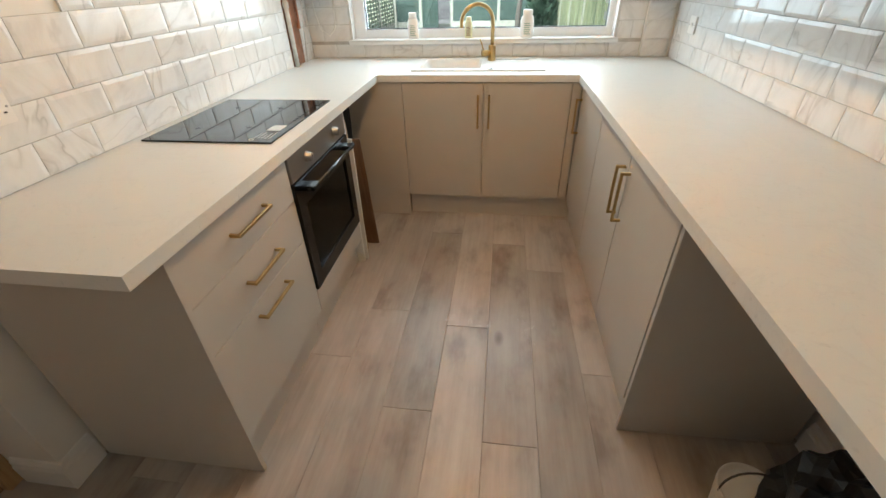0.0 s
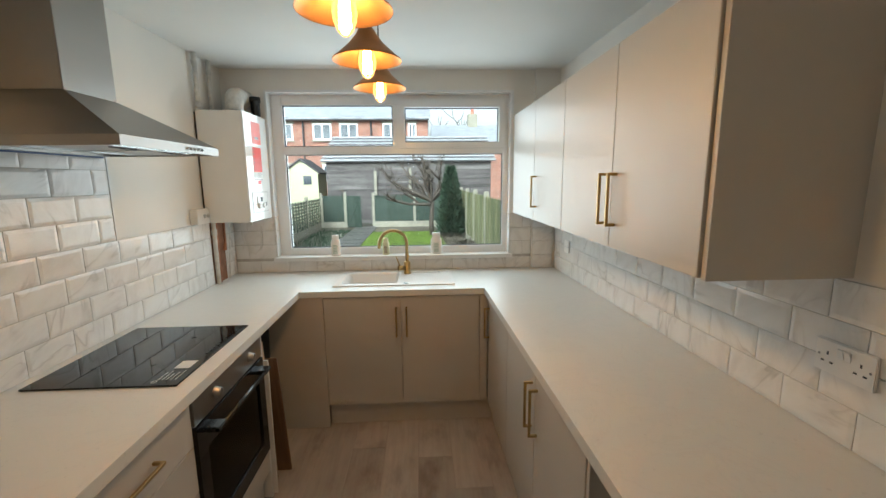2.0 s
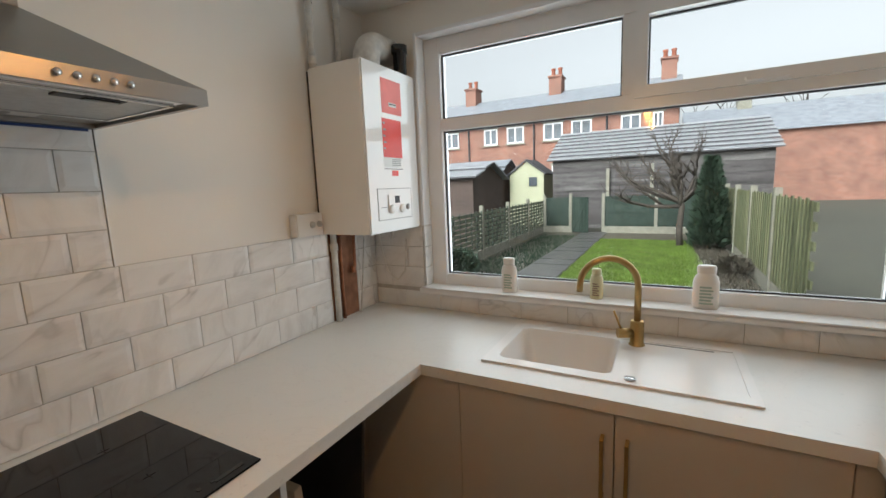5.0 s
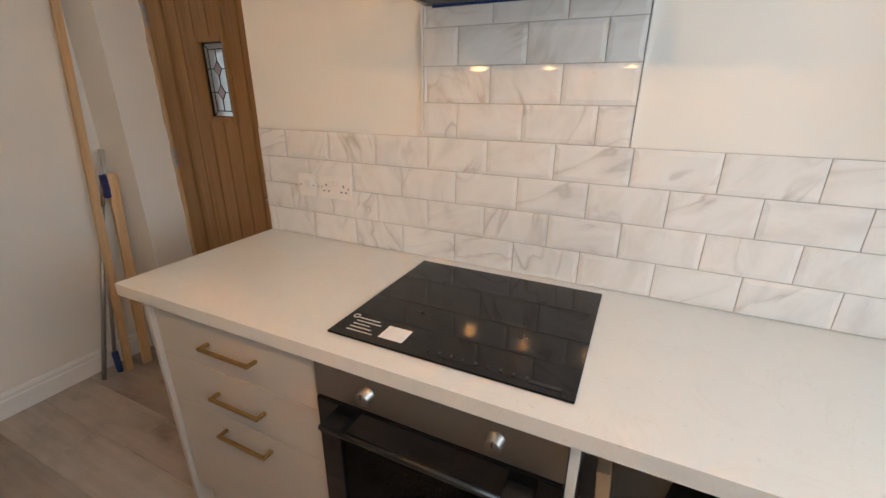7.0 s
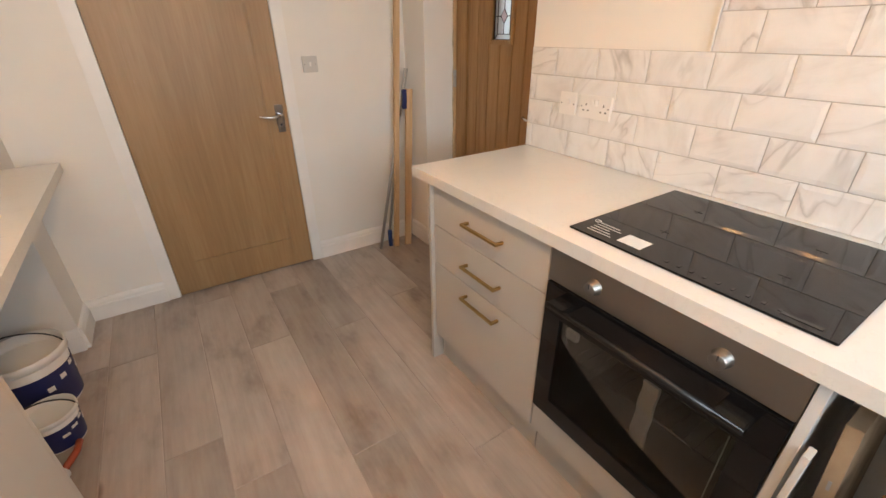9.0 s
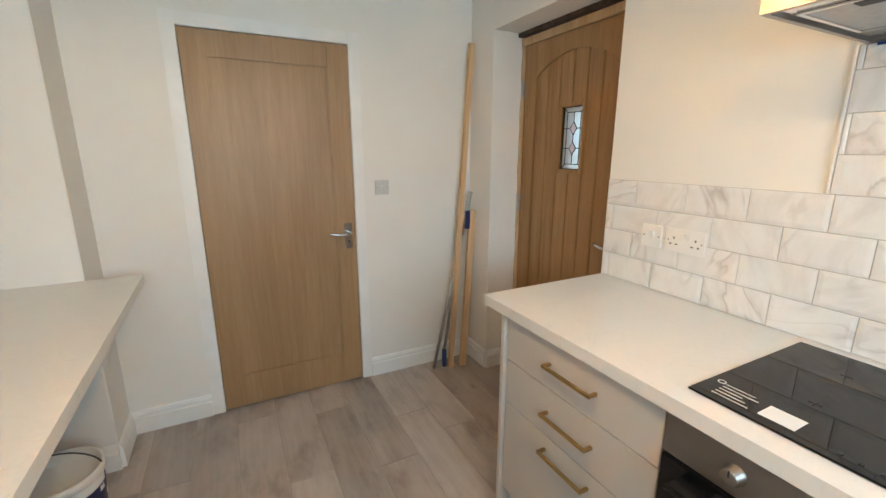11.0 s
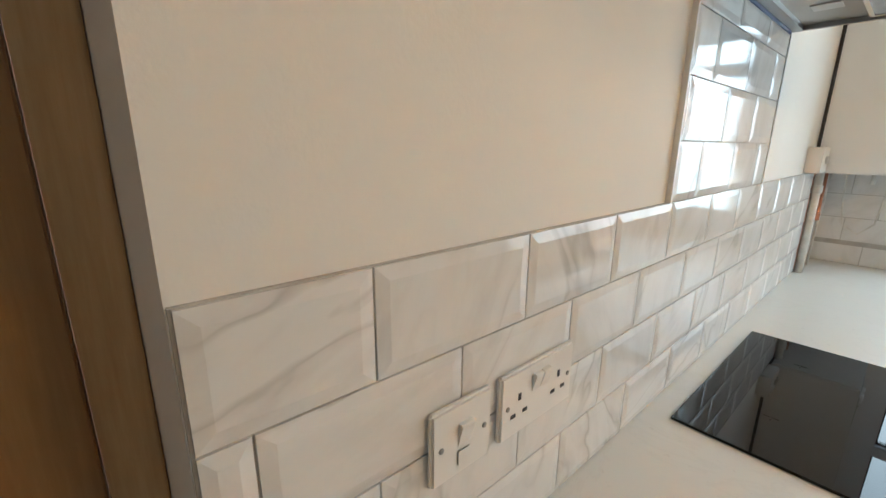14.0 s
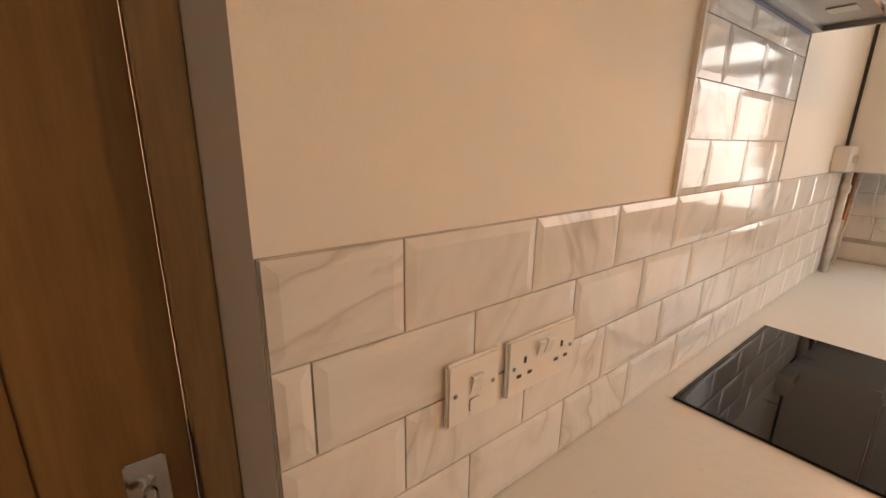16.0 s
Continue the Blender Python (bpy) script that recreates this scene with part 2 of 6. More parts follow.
STEEL = plain("brushed_steel", (0.37, 0.355, 0.335), 0.36, 1.0, vary=0.06, scale=3, bumpy=0.06, fine=260, stretch=(1, 0.03, 1))
STEELDARK = plain("mesh_filter", (0.46, 0.47, 0.48), 0.42, 0.9, vary=0.1, scale=60, bumpy=0.4, fine=500)
BLACKGLASS = plain("black_glass", (0.005, 0.005, 0.006), 0.018, vary=0.1, bumpy=0.0)
BLACKGLASS.node_tree.nodes["Principled BSDF"].inputs["IOR"].default_value = 1.42
BLACKPL = plain("black_enamel", (0.012, 0.012, 0.012), 0.22, vary=0.1, bumpy=0.02)
OVENGLASS = pane_material("oven_glass", (0.74, 0.73, 0.71), 1.28)
OVENIN = plain("oven_cavity_enamel", (0.06, 0.056, 0.052), 0.35, vary=0.2, scale=12)
PLASTIC = plain("white_plastic", (0.80, 0.78, 0.75), 0.32, vary=0.015, bumpy=0.0)
CERAMIC = plain("white_sink_composite", (0.78, 0.76, 0.735), 0.28, vary=0.02, bumpy=0.02, fine=500)
ENAMEL = plain("boiler_white_enamel", (0.82, 0.82, 0.81), 0.12, vary=0.012, bumpy=0.0, coat=0.3)
RED = plain("red_sticker", (0.72, 0.055, 0.045), 0.4, vary=0.08, bumpy=0.02)
PALERED = plain("pale_red_sticker", (0.78, 0.15, 0.12), 0.4, vary=0.1, bumpy=0.02)
PAPER = plain("white_paper", (0.8, 0.8, 0.78), 0.6, vary=0.03, bumpy=0.02)
INK = plain("dark_ink", (0.04, 0.04, 0.045), 0.6, vary=0.1, bumpy=0.0)
FAINTINK = plain("faint_print", (0.035, 0.035, 0.035), 0.06, vary=0.1, bumpy=0.0)
PALEGREY = plain("grey_white_plastic", (0.56, 0.55, 0.53), 0.35, vary=0.03, bumpy=0.0)
GREYINK = plain("grey_print", (0.3, 0.3, 0.3), 0.6, vary=0.1, bumpy=0.0)
COPPER = plain("dull_copper", (0.42, 0.2, 0.12), 0.38, 1.0, vary=0.25, scale=30)
PIPEWHITE = plain("painted_pipe", (0.66, 0.64, 0.6), 0.45, vary=0.15, scale=30, bumpy=0.1, fine=80)
RAW = plain("bare_plaster", (0.25, 0.125, 0.075), 0.9, vary=0.35, scale=14, bumpy=0.6, fine=50)
FOAM = plain("rough_plaster_edge", (0.5, 0.42, 0.30), 0.9, vary=0.3, scale=25, bumpy=0.8, fine=40)
RUBBLE = plain("dark_rubble", (0.06, 0.04, 0.03), 0.95, vary=0.5, scale=30, bumpy=0.8, fine=30)
OAK = wood("oak_veneer", (0.275, 0.165, 0.072), (0.315, 0.195, 0.09), (0.36, 0.232, 0.114), 2, 0.42, 20)
OAKDARK = wood("oiled_oak", (0.27, 0.15, 0.056), (0.335, 0.195, 0.078), (0.395, 0.24, 0.105), 2, 0.45, 30, shuffled=True)
OAKFRAME = wood("pale_oak_frame", (0.42, 0.26, 0.12), (0.52, 0.35, 0.18), (0.6, 0.43, 0.25), 2, 0.55, 26)
PINE = wood("pine_batten", (0.50, 0.31, 0.15), (0.62, 0.42, 0.23), (0.70, 0.51, 0.31), 2, 0.6, 22, shuffled=True)
CHIPBOARD = plain("worn_chipboard", (0.34, 0.25, 0.16), 0.7, vary=0.3, scale=9, bumpy=0.3, fine=90)
BOARD = wood("brown_timber", (0.13, 0.068, 0.034), (0.19, 0.105, 0.055), (0.25, 0.145, 0.08), 2, 0.6, 20)
FLOORWOOD = wood("grey_oak_plank", (0.44, 0.385, 0.34), (0.51, 0.455, 0.41), (0.57, 0.52, 0.475), 1, 0.34, 15, True, True)
FLOORJOINT = plain("floor_joint", (0.40, 0.35, 0.31), 0.8)
LEAD = plain("lead_came", (0.05, 0.05, 0.055), 0.5, 0.6)
STAINED = pane_material("clear_cut_glass", (0.86, 0.97, 1.0), 1.3, 0.75)
PINKGLASS = pane_material("pink_cut_glass", (0.95, 0.8, 0.8), 1.3, 0.5)
PANE = pane_material("window_pane")
PANE_DARK = plain("far_window_glass", (0.10, 0.12, 0.14), 0.08, vary=0.4, scale=0.8, bumpy=0.0)
SHADE = plain("copper_shade", (0.43, 0.215, 0.08), 0.42, 0.85, vary=0.12, scale=16, bumpy=0.05)
CABLE = plain("brown_flex", (0.06, 0.045, 0.03), 0.6)
AMBER = pane_material("amber_bulb_glass", (1.0, 0.80, 0.50), 1.25)
amber_nodes, amber_links = AMBER.node_tree.nodes, AMBER.node_tree.links
halo = amber_nodes.new("ShaderNodeEmission")
halo.inputs["Color"].default_value = (1.0, 0.50, 0.15, 1)
halo.inputs["Strength"].default_value = 0.55
lit = amber_nodes.new("ShaderNodeAddShader")
amber_links.new(amber_nodes["Mix Shader"].outputs[0], lit.inputs[0])
amber_links.new(halo.outputs[0], lit.inputs[1])
amber_links.new(lit.outputs[0], amber_nodes["Material Output"].inputs["Surface"])
FILAMENT = glowing("filament", (1.0, 0.52, 0.16), 70.0)
NAVY = plain("navy_print", (0.02, 0.025, 0.11), 0.4, vary=0.2)
BLUE = plain("blue_grip", (0.02, 0.05, 0.18), 0.4)
BINBAG = plain("black_polythene", (0.012, 0.012, 0.013), 0.3, vary=0.3, scale=20, bumpy=0.9, fine=18)
ORANGE = plain("orange_rubber", (0.4, 0.08, 0.035), 0.6, vary=0.3)
YELLOW = plain("yellow_plastic", (0.6, 0.42, 0.03), 0.4)
CREAM = plain("cream_bottle", (0.7, 0.66, 0.42), 0.35)
GREENPR = plain("green_print", (0.36, 0.46, 0.40), 0.5)
BROWNPR = plain("brown_label", (0.25, 0.17, 0.12), 0.5)
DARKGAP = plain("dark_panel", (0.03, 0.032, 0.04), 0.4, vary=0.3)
# outdoors
GRASS = leafy("lawn_grass", (0.07, 0.10, 0.018), (0.17, 0.26, 0.04), 0.85, 2.2)
SOIL = leafy("wet_soil", (0.035, 0.03, 0.022), (0.13, 0.115, 0.085), 0.55, 9.0)
GROUND = leafy("ground_mix", (0.05, 0.05, 0.04), (0.10, 0.10, 0.075), 0.9, 2.0)
SLAB = plain("wet_paving", (0.10, 0.10, 0.095), 0.3, vary=0.2, scale=4, bumpy=0.2)
CONCRETE = plain("concrete_post", (0.27, 0.26, 0.21), 0.9, vary=0.15, scale=6, bumpy=0.3, shuffled=True)
FENCEGREEN = wood("green_fence", (0.016, 0.030, 0.022), (0.028, 0.048, 0.036), (0.055, 0.075, 0.06), 2, 0.75, 12, True)
FENCEPALE = wood("mossy_fence", (0.05, 0.058, 0.028), (0.13, 0.14, 0.07), (0.23, 0.235, 0.13), 2, 0.85, 12, True)
WEATHERED = wood("weathered_green_fence", (0.08, 0.10, 0.065), (0.17, 0.19, 0.135), (0.28, 0.29, 0.22), 2, 0.85, 12, True)
SHEDWOOD = wood("weathered_board", (0.03, 0.027, 0.027), (0.085, 0.078, 0.077), (0.19, 0.18, 0.175), 0, 0.85, 8, True)
SHEDBROWN = wood("brown_shed_board", (0.05, 0.035, 0.028), (0.08, 0.055, 0.045), (0.11, 0.08, 0.065), 0, 0.85, 8, True)
ROOFGREY = plain("wet_roof_sheet", (0.30, 0.31, 0.33), 0.3, vary=0.15, scale=3, shuffled=True)
# dark playhouse roof and frame; also the painted shade under roof steps
ROOFDARK = plain("dark_roof_and_step_shade", (0.07, 0.07, 0.075), 0.7, vary=0.2)
SLATE = plain("blue_slate", (0.27, 0.29, 0.32), 0.4, vary=0.18, scale=2.2, bumpy=0.4, fine=9)
BRICK = brickwork("red_brick")
CREAMBOARD = plain("cream_boards", (0.45, 0.46, 0.31), 0.7, vary=0.1, stretch=(0.2, 1, 6))
BARK = plain("wet_bark", (0.075, 0.063, 0.052), 0.9, vary=0.3, scale=20, bumpy=0.6, fine=40)
CONIFER = leafy("conifer_sprays", (0.012, 0.027, 0.016), (0.036, 0.066, 0.036), 0.8, 10)
TERRACOTTA = plain("terracotta_pot", (0.36, 0.13, 0.08), 0.8, vary=0.15)


# ---- mesh helpers ----
def bm_box(x0, x1, y0, y1, z0, z1, bevel=0.0, bm=None):
    bm = bm or bmesh.new()
    made = bmesh.ops.create_cube(bm, size=1)["verts"]
    for v in made:
        v.co = ((x0 + x1) / 2 + v.co.x * (x1 - x0), (y0 + y1) / 2 + v.co.y * (y1 - y0), (z0 + z1) / 2 + v.co.z * (z1 - z0))
    if bevel:
        edges = list({e for v in made for e in v.link_edges})
        bmesh.ops.bevel(bm, geom=edges, offset=bevel, segments=2, affect="EDGES")
    return bm


def bm_boxes(boxes, bevel=0.0):
    bm = bmesh.new()
    for b in boxes:
        bm_box(*b, bevel=bevel, bm=bm)
    return bm


def bm_lathe(profile, steps=28, bm=None, m=None):
    """A turned body from (radius, height) pairs; a first or last radius of 0 closes it."""
    bm = bm or bmesh.new()
    rings = []
    for r, z in profile:
        if r <= 1e-6:
            ring = [bm.verts.new((0, 0, z))]
        else:
            ring = [bm.verts.new((r * math.cos(2 * math.pi * k / steps), r * math.sin(2 * math.pi * k / steps), z)) for k in range(steps)]
        rings.append(ring)
    for a, b in zip(rings, rings[1:]):
        for k in range(steps):
            j = (k + 1) % steps
            if len(a) == 1 and len(b) > 1:
                bm.faces.new((a[0], b[j], b[k]))
            elif len(b) == 1 and len(a) > 1:
                bm.faces.new((a[k], a[j], b[0]))
            elif len(a) > 1:
                bm.faces.new((a[k], a[j], b[j], b[k]))
    for f in bm.faces:
        f.smooth = True
    if m is not None:
        bm.transform(m)
    return bm


def bm_tube(points, radius, steps=10, bm=None, taper=1.0):
    """A round tube along points, closed at its ends."""
    bm = bm or bmesh.new()
    pts = [Vector(p) for p in points]
    rings = []
    side = None
    for i, p in enumerate(pts):
        ahead = (pts[min(i + 1, len(pts) - 1)] - pts[max(i - 1, 0)]).normalized()
        if side is None:
            side = ahead.orthogonal().normalized()
        side = (side - ahead * side.dot(ahead)).normalized()
        other = ahead.cross(side)
        r = radius * (1 + (taper - 1) * i / max(1, len(pts) - 1))
        rings.append([bm.verts.new(p + r * (math.cos(2 * math.pi * k / steps) * side + math.sin(2 * math.pi * k / steps) * other)) for k in range(steps)])
    for a, b in zip(rings, rings[1:]):
        for k in range(steps):
            f = bm.faces.new((a[k], a[(k + 1) % steps], b[(k + 1) % steps], b[k]))
            f.smooth = True
    bm.faces.new(list(reversed(rings[0])))
    bm.faces.new(rings[-1])
    return bm


def bm_prism(outline, axis, a, b, bm=None):
    """An outline of (u, v) pairs drawn out along axis from a to b. u, v are the other two axes in order."""
    bm = bm or bmesh.new()

    def at(u, v, w):
        return {"x": (w, u, v), "y": (u, w, v), "z": (u, v, w)}[axis]

    low = [bm.verts.new(at(u, v, a)) for u, v in outline]
    high = [bm.verts.new(at(u, v, b)) for u, v in outline]
    n = len(outline)
    bm.faces.new(low)
    bm.faces.new(list(reversed(high)))
    for k in range(n):
        bm.faces.new((low[k], high[k], high[(k + 1) % n], low[(k + 1) % n]))
    bmesh.ops.recalc_face_normals(bm, faces=bm.faces)
    return bm


def bm_ring(axis, a, b, u0, u1, v0, v1, wu, wv0, wv1):
    """A closed rectangular frame, drawn out along axis from a to b, with bars wu wide at the sides and wv0, wv1 below and above."""
    bm = bmesh.new()

    def at(u, v, w):
        return {"x": (w, u, v), "y": (u, w, v)}[axis]

    outer, inner = ((u0, v0), (u1, v0), (u1, v1), (u0, v1)), ((u0 + wu, v0 + wv0), (u1 - wu, v0 + wv0), (u1 - wu, v1 - wv1), (u0 + wu, v1 - wv1))
    rows = [[bm.verts.new(at(u, v, w)) for u, v in ring] for ring, w in ((outer, a), (outer, b), (inner, b), (inner, a))]
    for n in range(4):
        p, q = rows[n], rows[(n + 1) % 4]
        for k in range(4):
            bm.faces.new((p[k], p[(k + 1) % 4], q[(k + 1) % 4], q[k]))
    bmesh.ops.recalc_face_normals(bm, faces=bm.faces)
    return bm


def mesh_from(bm, name, material):
    me = bpy.data.meshes.new(name)
    bm.to_mesh(me)
    bm.free()
    me.materials.append(material)
    return me


def part(name, bm, material, parent=None, label="", m=None):
    ob = new(name, mesh_from(bm, name, material))
    if m is not None:
        ob.matrix_basis = m
    if parent is not None:
        ob.parent = parent
    if label:
        ob["label"] = label
    return ob


def thing(name, label, category, at=(0, 0, 0), group="", kind=""):
    """An empty at the thing's base, to which parts are given in world places."""
    ob = new(name)
    ob.empty_display_size = 0.05
    ob.location = at
    return tagged(ob, label, category, group, kind)


def under(ob, name, bm, material, label=""):
    """A part in world coordinates under a thing (an empty, or a part, whose origin may lie elsewhere)."""
    base = ob.matrix_basis.copy()
    up = ob.parent
    while up:
        base = up.matrix_basis @ base
        up = up.parent
    bm.transform(base.inverted())
    return part(name, bm, material, ob, label)


def setting(name, bm, material, label="", category=""):
    return tagged(part(name, bm, material), label, category, kind="structure")

# ---- structure ----
LEAN = 0.021      # the east wall and its units run slightly askew


def askew(ob, x, y, slope, shift=0.0):
    """Turns a thing about an upright line at (x, y), so that it runs to +x towards the south."""
    ob.matrix_basis = pose(x + shift, y, 0, 0, 0, math.degrees(math.atan(slope))) @ pose(-x, -y, 0) @ ob.matrix_basis
    return ob


XL, XR, YN, YS, ZC = -0.981, 1.387, 3.378, -0.300, 2.345      # inner faces of the room
DY0, DY1, DZ = -0.050, 0.857, 2.110                            # outer doorway in the west wall
WX0, WX1, WZ0, WZ1 = -0.680, 1.054, 1.012, 2.195               # window opening
IX0, IX1, IZ = -0.195, 0.600, 2.000                            # inner doorway in the south wall
TOP = 0.91

floor = setting("floor", bm_box(XL - 0.3, XR + 0.3, YS - 0.3, YN + 0.3, -0.299, -0.0022), FLOORJOINT, "grey oak-effect plank flooring", "floor")
wall_west = setting("wall_west", bm_boxes([(XL - 0.30, XL, DY1, YN, 0, ZC), (XL - 0.30, XL, YS - 0.25, DY0, 0, ZC), (XL - 0.30, XL, DY0, DY1, DZ, ZC)]), WALL, "cream painted plaster wall with tiled splashback", "wall")
wall_east = setting("wall_east", bm_box(XR, XR + 0.25, YS - 0.25, YN, 0, ZC), WALL, "cream painted plaster wall with tiled splashback", "wall")
wall_north = setting("wall_north", bm_boxes([(XL - 0.30, WX0, YN, YN + 0.28, -0.3, ZC), (WX1, XR + 0.25, YN, YN + 0.28, -0.3, ZC), (WX0, WX1, YN, YN + 0.28, -0.3, WZ0), (WX0, WX1, YN, YN + 0.28, WZ1, ZC)]), WALL, "painted plaster wall around the wide window", "wall")
wall_south = setting("wall_south", bm_boxes([(XL, IX0, YS - 0.12, YS, 0, ZC), (IX1, XR + 0.12, YS - 0.12, YS, 0, ZC), (IX0, IX1, YS - 0.12, YS, IZ, ZC), (IX0, IX1, YS - 0.25, YS - 0.12, 0, IZ)]), WALL, "plain cream painted plaster wall with a door", "wall")
setting("ceiling", bm_box(XL - 0.3, XR + 0.25, YS - 0.25, YN + 0.28, ZC, ZC + 0.15), CEIL, "white painted plaster ceiling", "ceiling")
BX, BY = 1.030, -0.035
setting("wall_boxing_south", bm_box(BX, XR + 0.10, YS, BY, 0, ZC, 0.004), WALL, "boxed-out painted corner behind the worktop end", "wall")
setting("wall_boxing_north", bm_box(1.218, XR + 0.03, YN - 0.035, YN, TOP, ZC, 0.003), WALL, "narrow painted pipe boxing in the corner", "wall")


def baseboard(x0, y0, x1, y1, nx, ny):
    """A moulded skirting board from one point to another along a wall, facing (nx, ny)."""
    prof = [(0, 0), (0.016, 0), (0.016, 0.085), (0.012, 0.092), (0.012, 0.108), (0.006, 0.122), (0, 0.125)]
    bm = bmesh.new()
    a = [bm.verts.new((x0 + nx * d, y0 + ny * d, z)) for d, z in prof]
    b = [bm.verts.new((x1 + nx * d, y1 + ny * d, z)) for d, z in prof]
    bm.faces.new(a)
    bm.faces.new(list(reversed(b)))
    for k in range(len(prof)):
        j = (k + 1) % len(prof)
        bm.faces.new((a[k], b[k], b[j], a[j]))
    bmesh.ops.recalc_face_normals(bm, faces=bm.faces)
    return setting("baseboard", bm, GLOSSWHITE, "white moulded skirting board", "skirting board")


baseboard(XL, YS, IX0 - 0.062, YS, 0, 1)
baseboard(IX1 + 0.062, YS, BX, YS, 0, 1)
baseboard(BX, BY, BX, YS, -1, 0)
baseboard(BX, BY, XR + 0.06, BY, 0, 1)
baseboard(XL, YS + 0.016, XL, DY0, 1, 0)
baseboard(XL, DY0, XL - 0.2, DY0, 0, 1)
baseboard(XL, DY1, XL, 0.962, 1, 0)
baseboard(XL - 0.18, DY1, XL + 0.016, DY1, 0, -1)
askew(baseboard(XR, BY + 0.016, XR, 1.27, -1, 0), XR, YN, LEAN, 0.008)

# architrave round the inner door
setting("trim_1", bm_boxes([(IX0 - 0.062, IX0, YS, YS + 0.014, 0, IZ + 0.062), (IX1, IX1 + 0.062, YS, YS + 0.014, 0, IZ + 0.062), (IX0, IX1, YS, YS + 0.014, IZ, IZ + 0.062)], 0.004), GLOSSWHITE, "white painted door architrave", "architrave")

# ---- window ----
window = thing("window_1", "wide white upvc window with a top-hung vent", "window", (0.187, 3.47, WZ0), kind="structure")
FY0, FY1 = 3.445, 3.515
g = 0.045
gl, gt = 0.083, 0.078      # left and top members
under(window, "window_frame", bm_boxes([(WX0, WX0 + gl, FY0, FY1, WZ0, WZ1), (WX1 - g, WX1, FY0, FY1, WZ0, WZ1), (WX0 + gl, WX1 - g, FY0, FY1, WZ0, WZ0 + 0.064), (WX0 + gl, WX1 - g, FY0, FY1, WZ1 - gt, WZ1), (WX0 + gl, WX1 - g, FY0, FY1, 1.769, 1.826), (0.194, 0.250, FY0, FY1, 1.826, WZ1 - gt)], 0.004), UPVC, "white upvc frame")
under(window, "vent_sash", bm_ring("y", FY0 - 0.018, FY1 - 0.02, 0.240, 1.018, 1.808, WZ1 - 0.045, 0.043, 0.043, 0.052), UPVC)
under(window, "window_handle", bm_boxes([(0.58, 0.70, 3.405, 3.418, 1.815, 1.831), (0.63, 0.65, 3.415, 3.428, 1.813, 1.838)], 0.003), UPVC, "white vent handle")
seal = 0.006
for x0, x1, z0, z1 in ((WX0 + gl, WX1 - g, WZ0 + 0.064, 1.769), (WX0 + gl, 0.194, 1.826, WZ1 - gt), (0.283, 0.975, 1.851, WZ1 - 0.097)):
    under(window, "gasket", bm_ring("y", 3.47, 3.482, x0, x1, z0, z1, seal, seal, seal), INK, "black rubber gasket")
    pane = under(window, "pane", bm_box(x0 + 0.001, x1 - 0.001, 3.484, 3.487, z0 + 0.001, z1 - 0.001), PANE, "clear pane")
    pane.visible_shadow = False
under(window, "window_sill", bm_box(WX0 + 0.001, WX1 - 0.001, 3.335, FY0, WZ0 - 0.0, WZ0 + 0.012, 0.003), GLOSSWHITE, "white glossy sill board")
under(window, "sill_end", bm_box(WX0 - 0.015, WX1 + 0.018, 3.335, 3.366, WZ0 - 0.016, WZ0 + 0.010, 0.004), GLOSSWHITE)
# white reveal lining with bead
setting("trim_2", bm_boxes([(WX0 - 0.010, WX0 + 0.006, YN - 0.008, FY0, 1.325, WZ1 + 0.012), (WX1 - 0.006, WX1 + 0.016, YN - 0.008, FY0, 1.325, WZ1 + 0.012), (WX0 + 0.006, WX1 - 0.006, YN - 0.008, FY0, WZ1 - 0.006, WZ1 + 0.012)], 0.003), UPVC, "white window reveal lining", "window trim")

# ---- outer door ----
odoor = thing("door_2", "closed oak cottage door with a small leaded pane", "door", (-1.22, 0.38, 0), kind="structure")
OX, OY0, OY1, OZ = -1.200, -0.035, 0.805, 2.040
under(odoor, "door_frame", bm_boxes([(OX - 0.06, OX + 0.014, OY0 - 0.045, OY0 - 0.003, 0, OZ + 0.045), (OX - 0.06, OX + 0.02, OY1 + 0.003, DY1 - 0.001, 0, OZ + 0.045), (OX - 0.06, OX + 0.014, OY0 - 0.003, OY1 + 0.003, OZ + 0.003, OZ + 0.045)], 0.003), OAKFRAME, "pale unfinished oak frame")
STL, STR = 0.070, 0.660
arch = [(STL + (STR - STL) * k / 16, 1.85 + 0.10 * math.sin(math.pi * k / 16) ** 0.8) for k in range(17)]
under(odoor, "top_rail", bm_prism([(STL, OZ), *arch, (STR, OZ)], "x", OX - 0.044, OX), OAKDARK)
under(odoor, "stile", bm_box(OX - 0.044, OX, OY0, STL, 0.01, OZ, 0.002), OAKDARK)
under(odoor, "stile", bm_box(OX - 0.044, OX, STR, OY1, 0.01, OZ, 0.002), OAKDARK)
under(odoor, "bottom_rail", bm_box(OX - 0.044, OX, STL, STR, 0.01, 0.21, 0.002), OAKDARK)
GY0, GY1, GZ0, GZ1 = 0.300, 0.452, 1.340, 1.668
step = (STR - STL) / 6
for k in range(6):
    a, b = STL + step * k + 0.0018, STL + step * (k + 1) - 0.0018
    spans = [(0.21, 1.96)] if b < GY0 or a > GY1 else [(0.21, GZ0 - 0.004), (GZ1 + 0.004, 1.96)]
    for z0, z1 in spans:
        under(odoor, "plank", bm_box(OX - 0.036, OX - 0.011, a, b, z0, z1, 0.003), OAKDARK)
    if len(spans) == 2:
        for y0, y1 in ((a, min(b, GY0)), (max(a, GY1), b)):
            if y1 - y0 > 0.004:
                under(odoor, "plank", bm_box(OX - 0.036, OX - 0.011, y0, y1, GZ0 - 0.004, GZ1 + 0.004), OAKDARK)
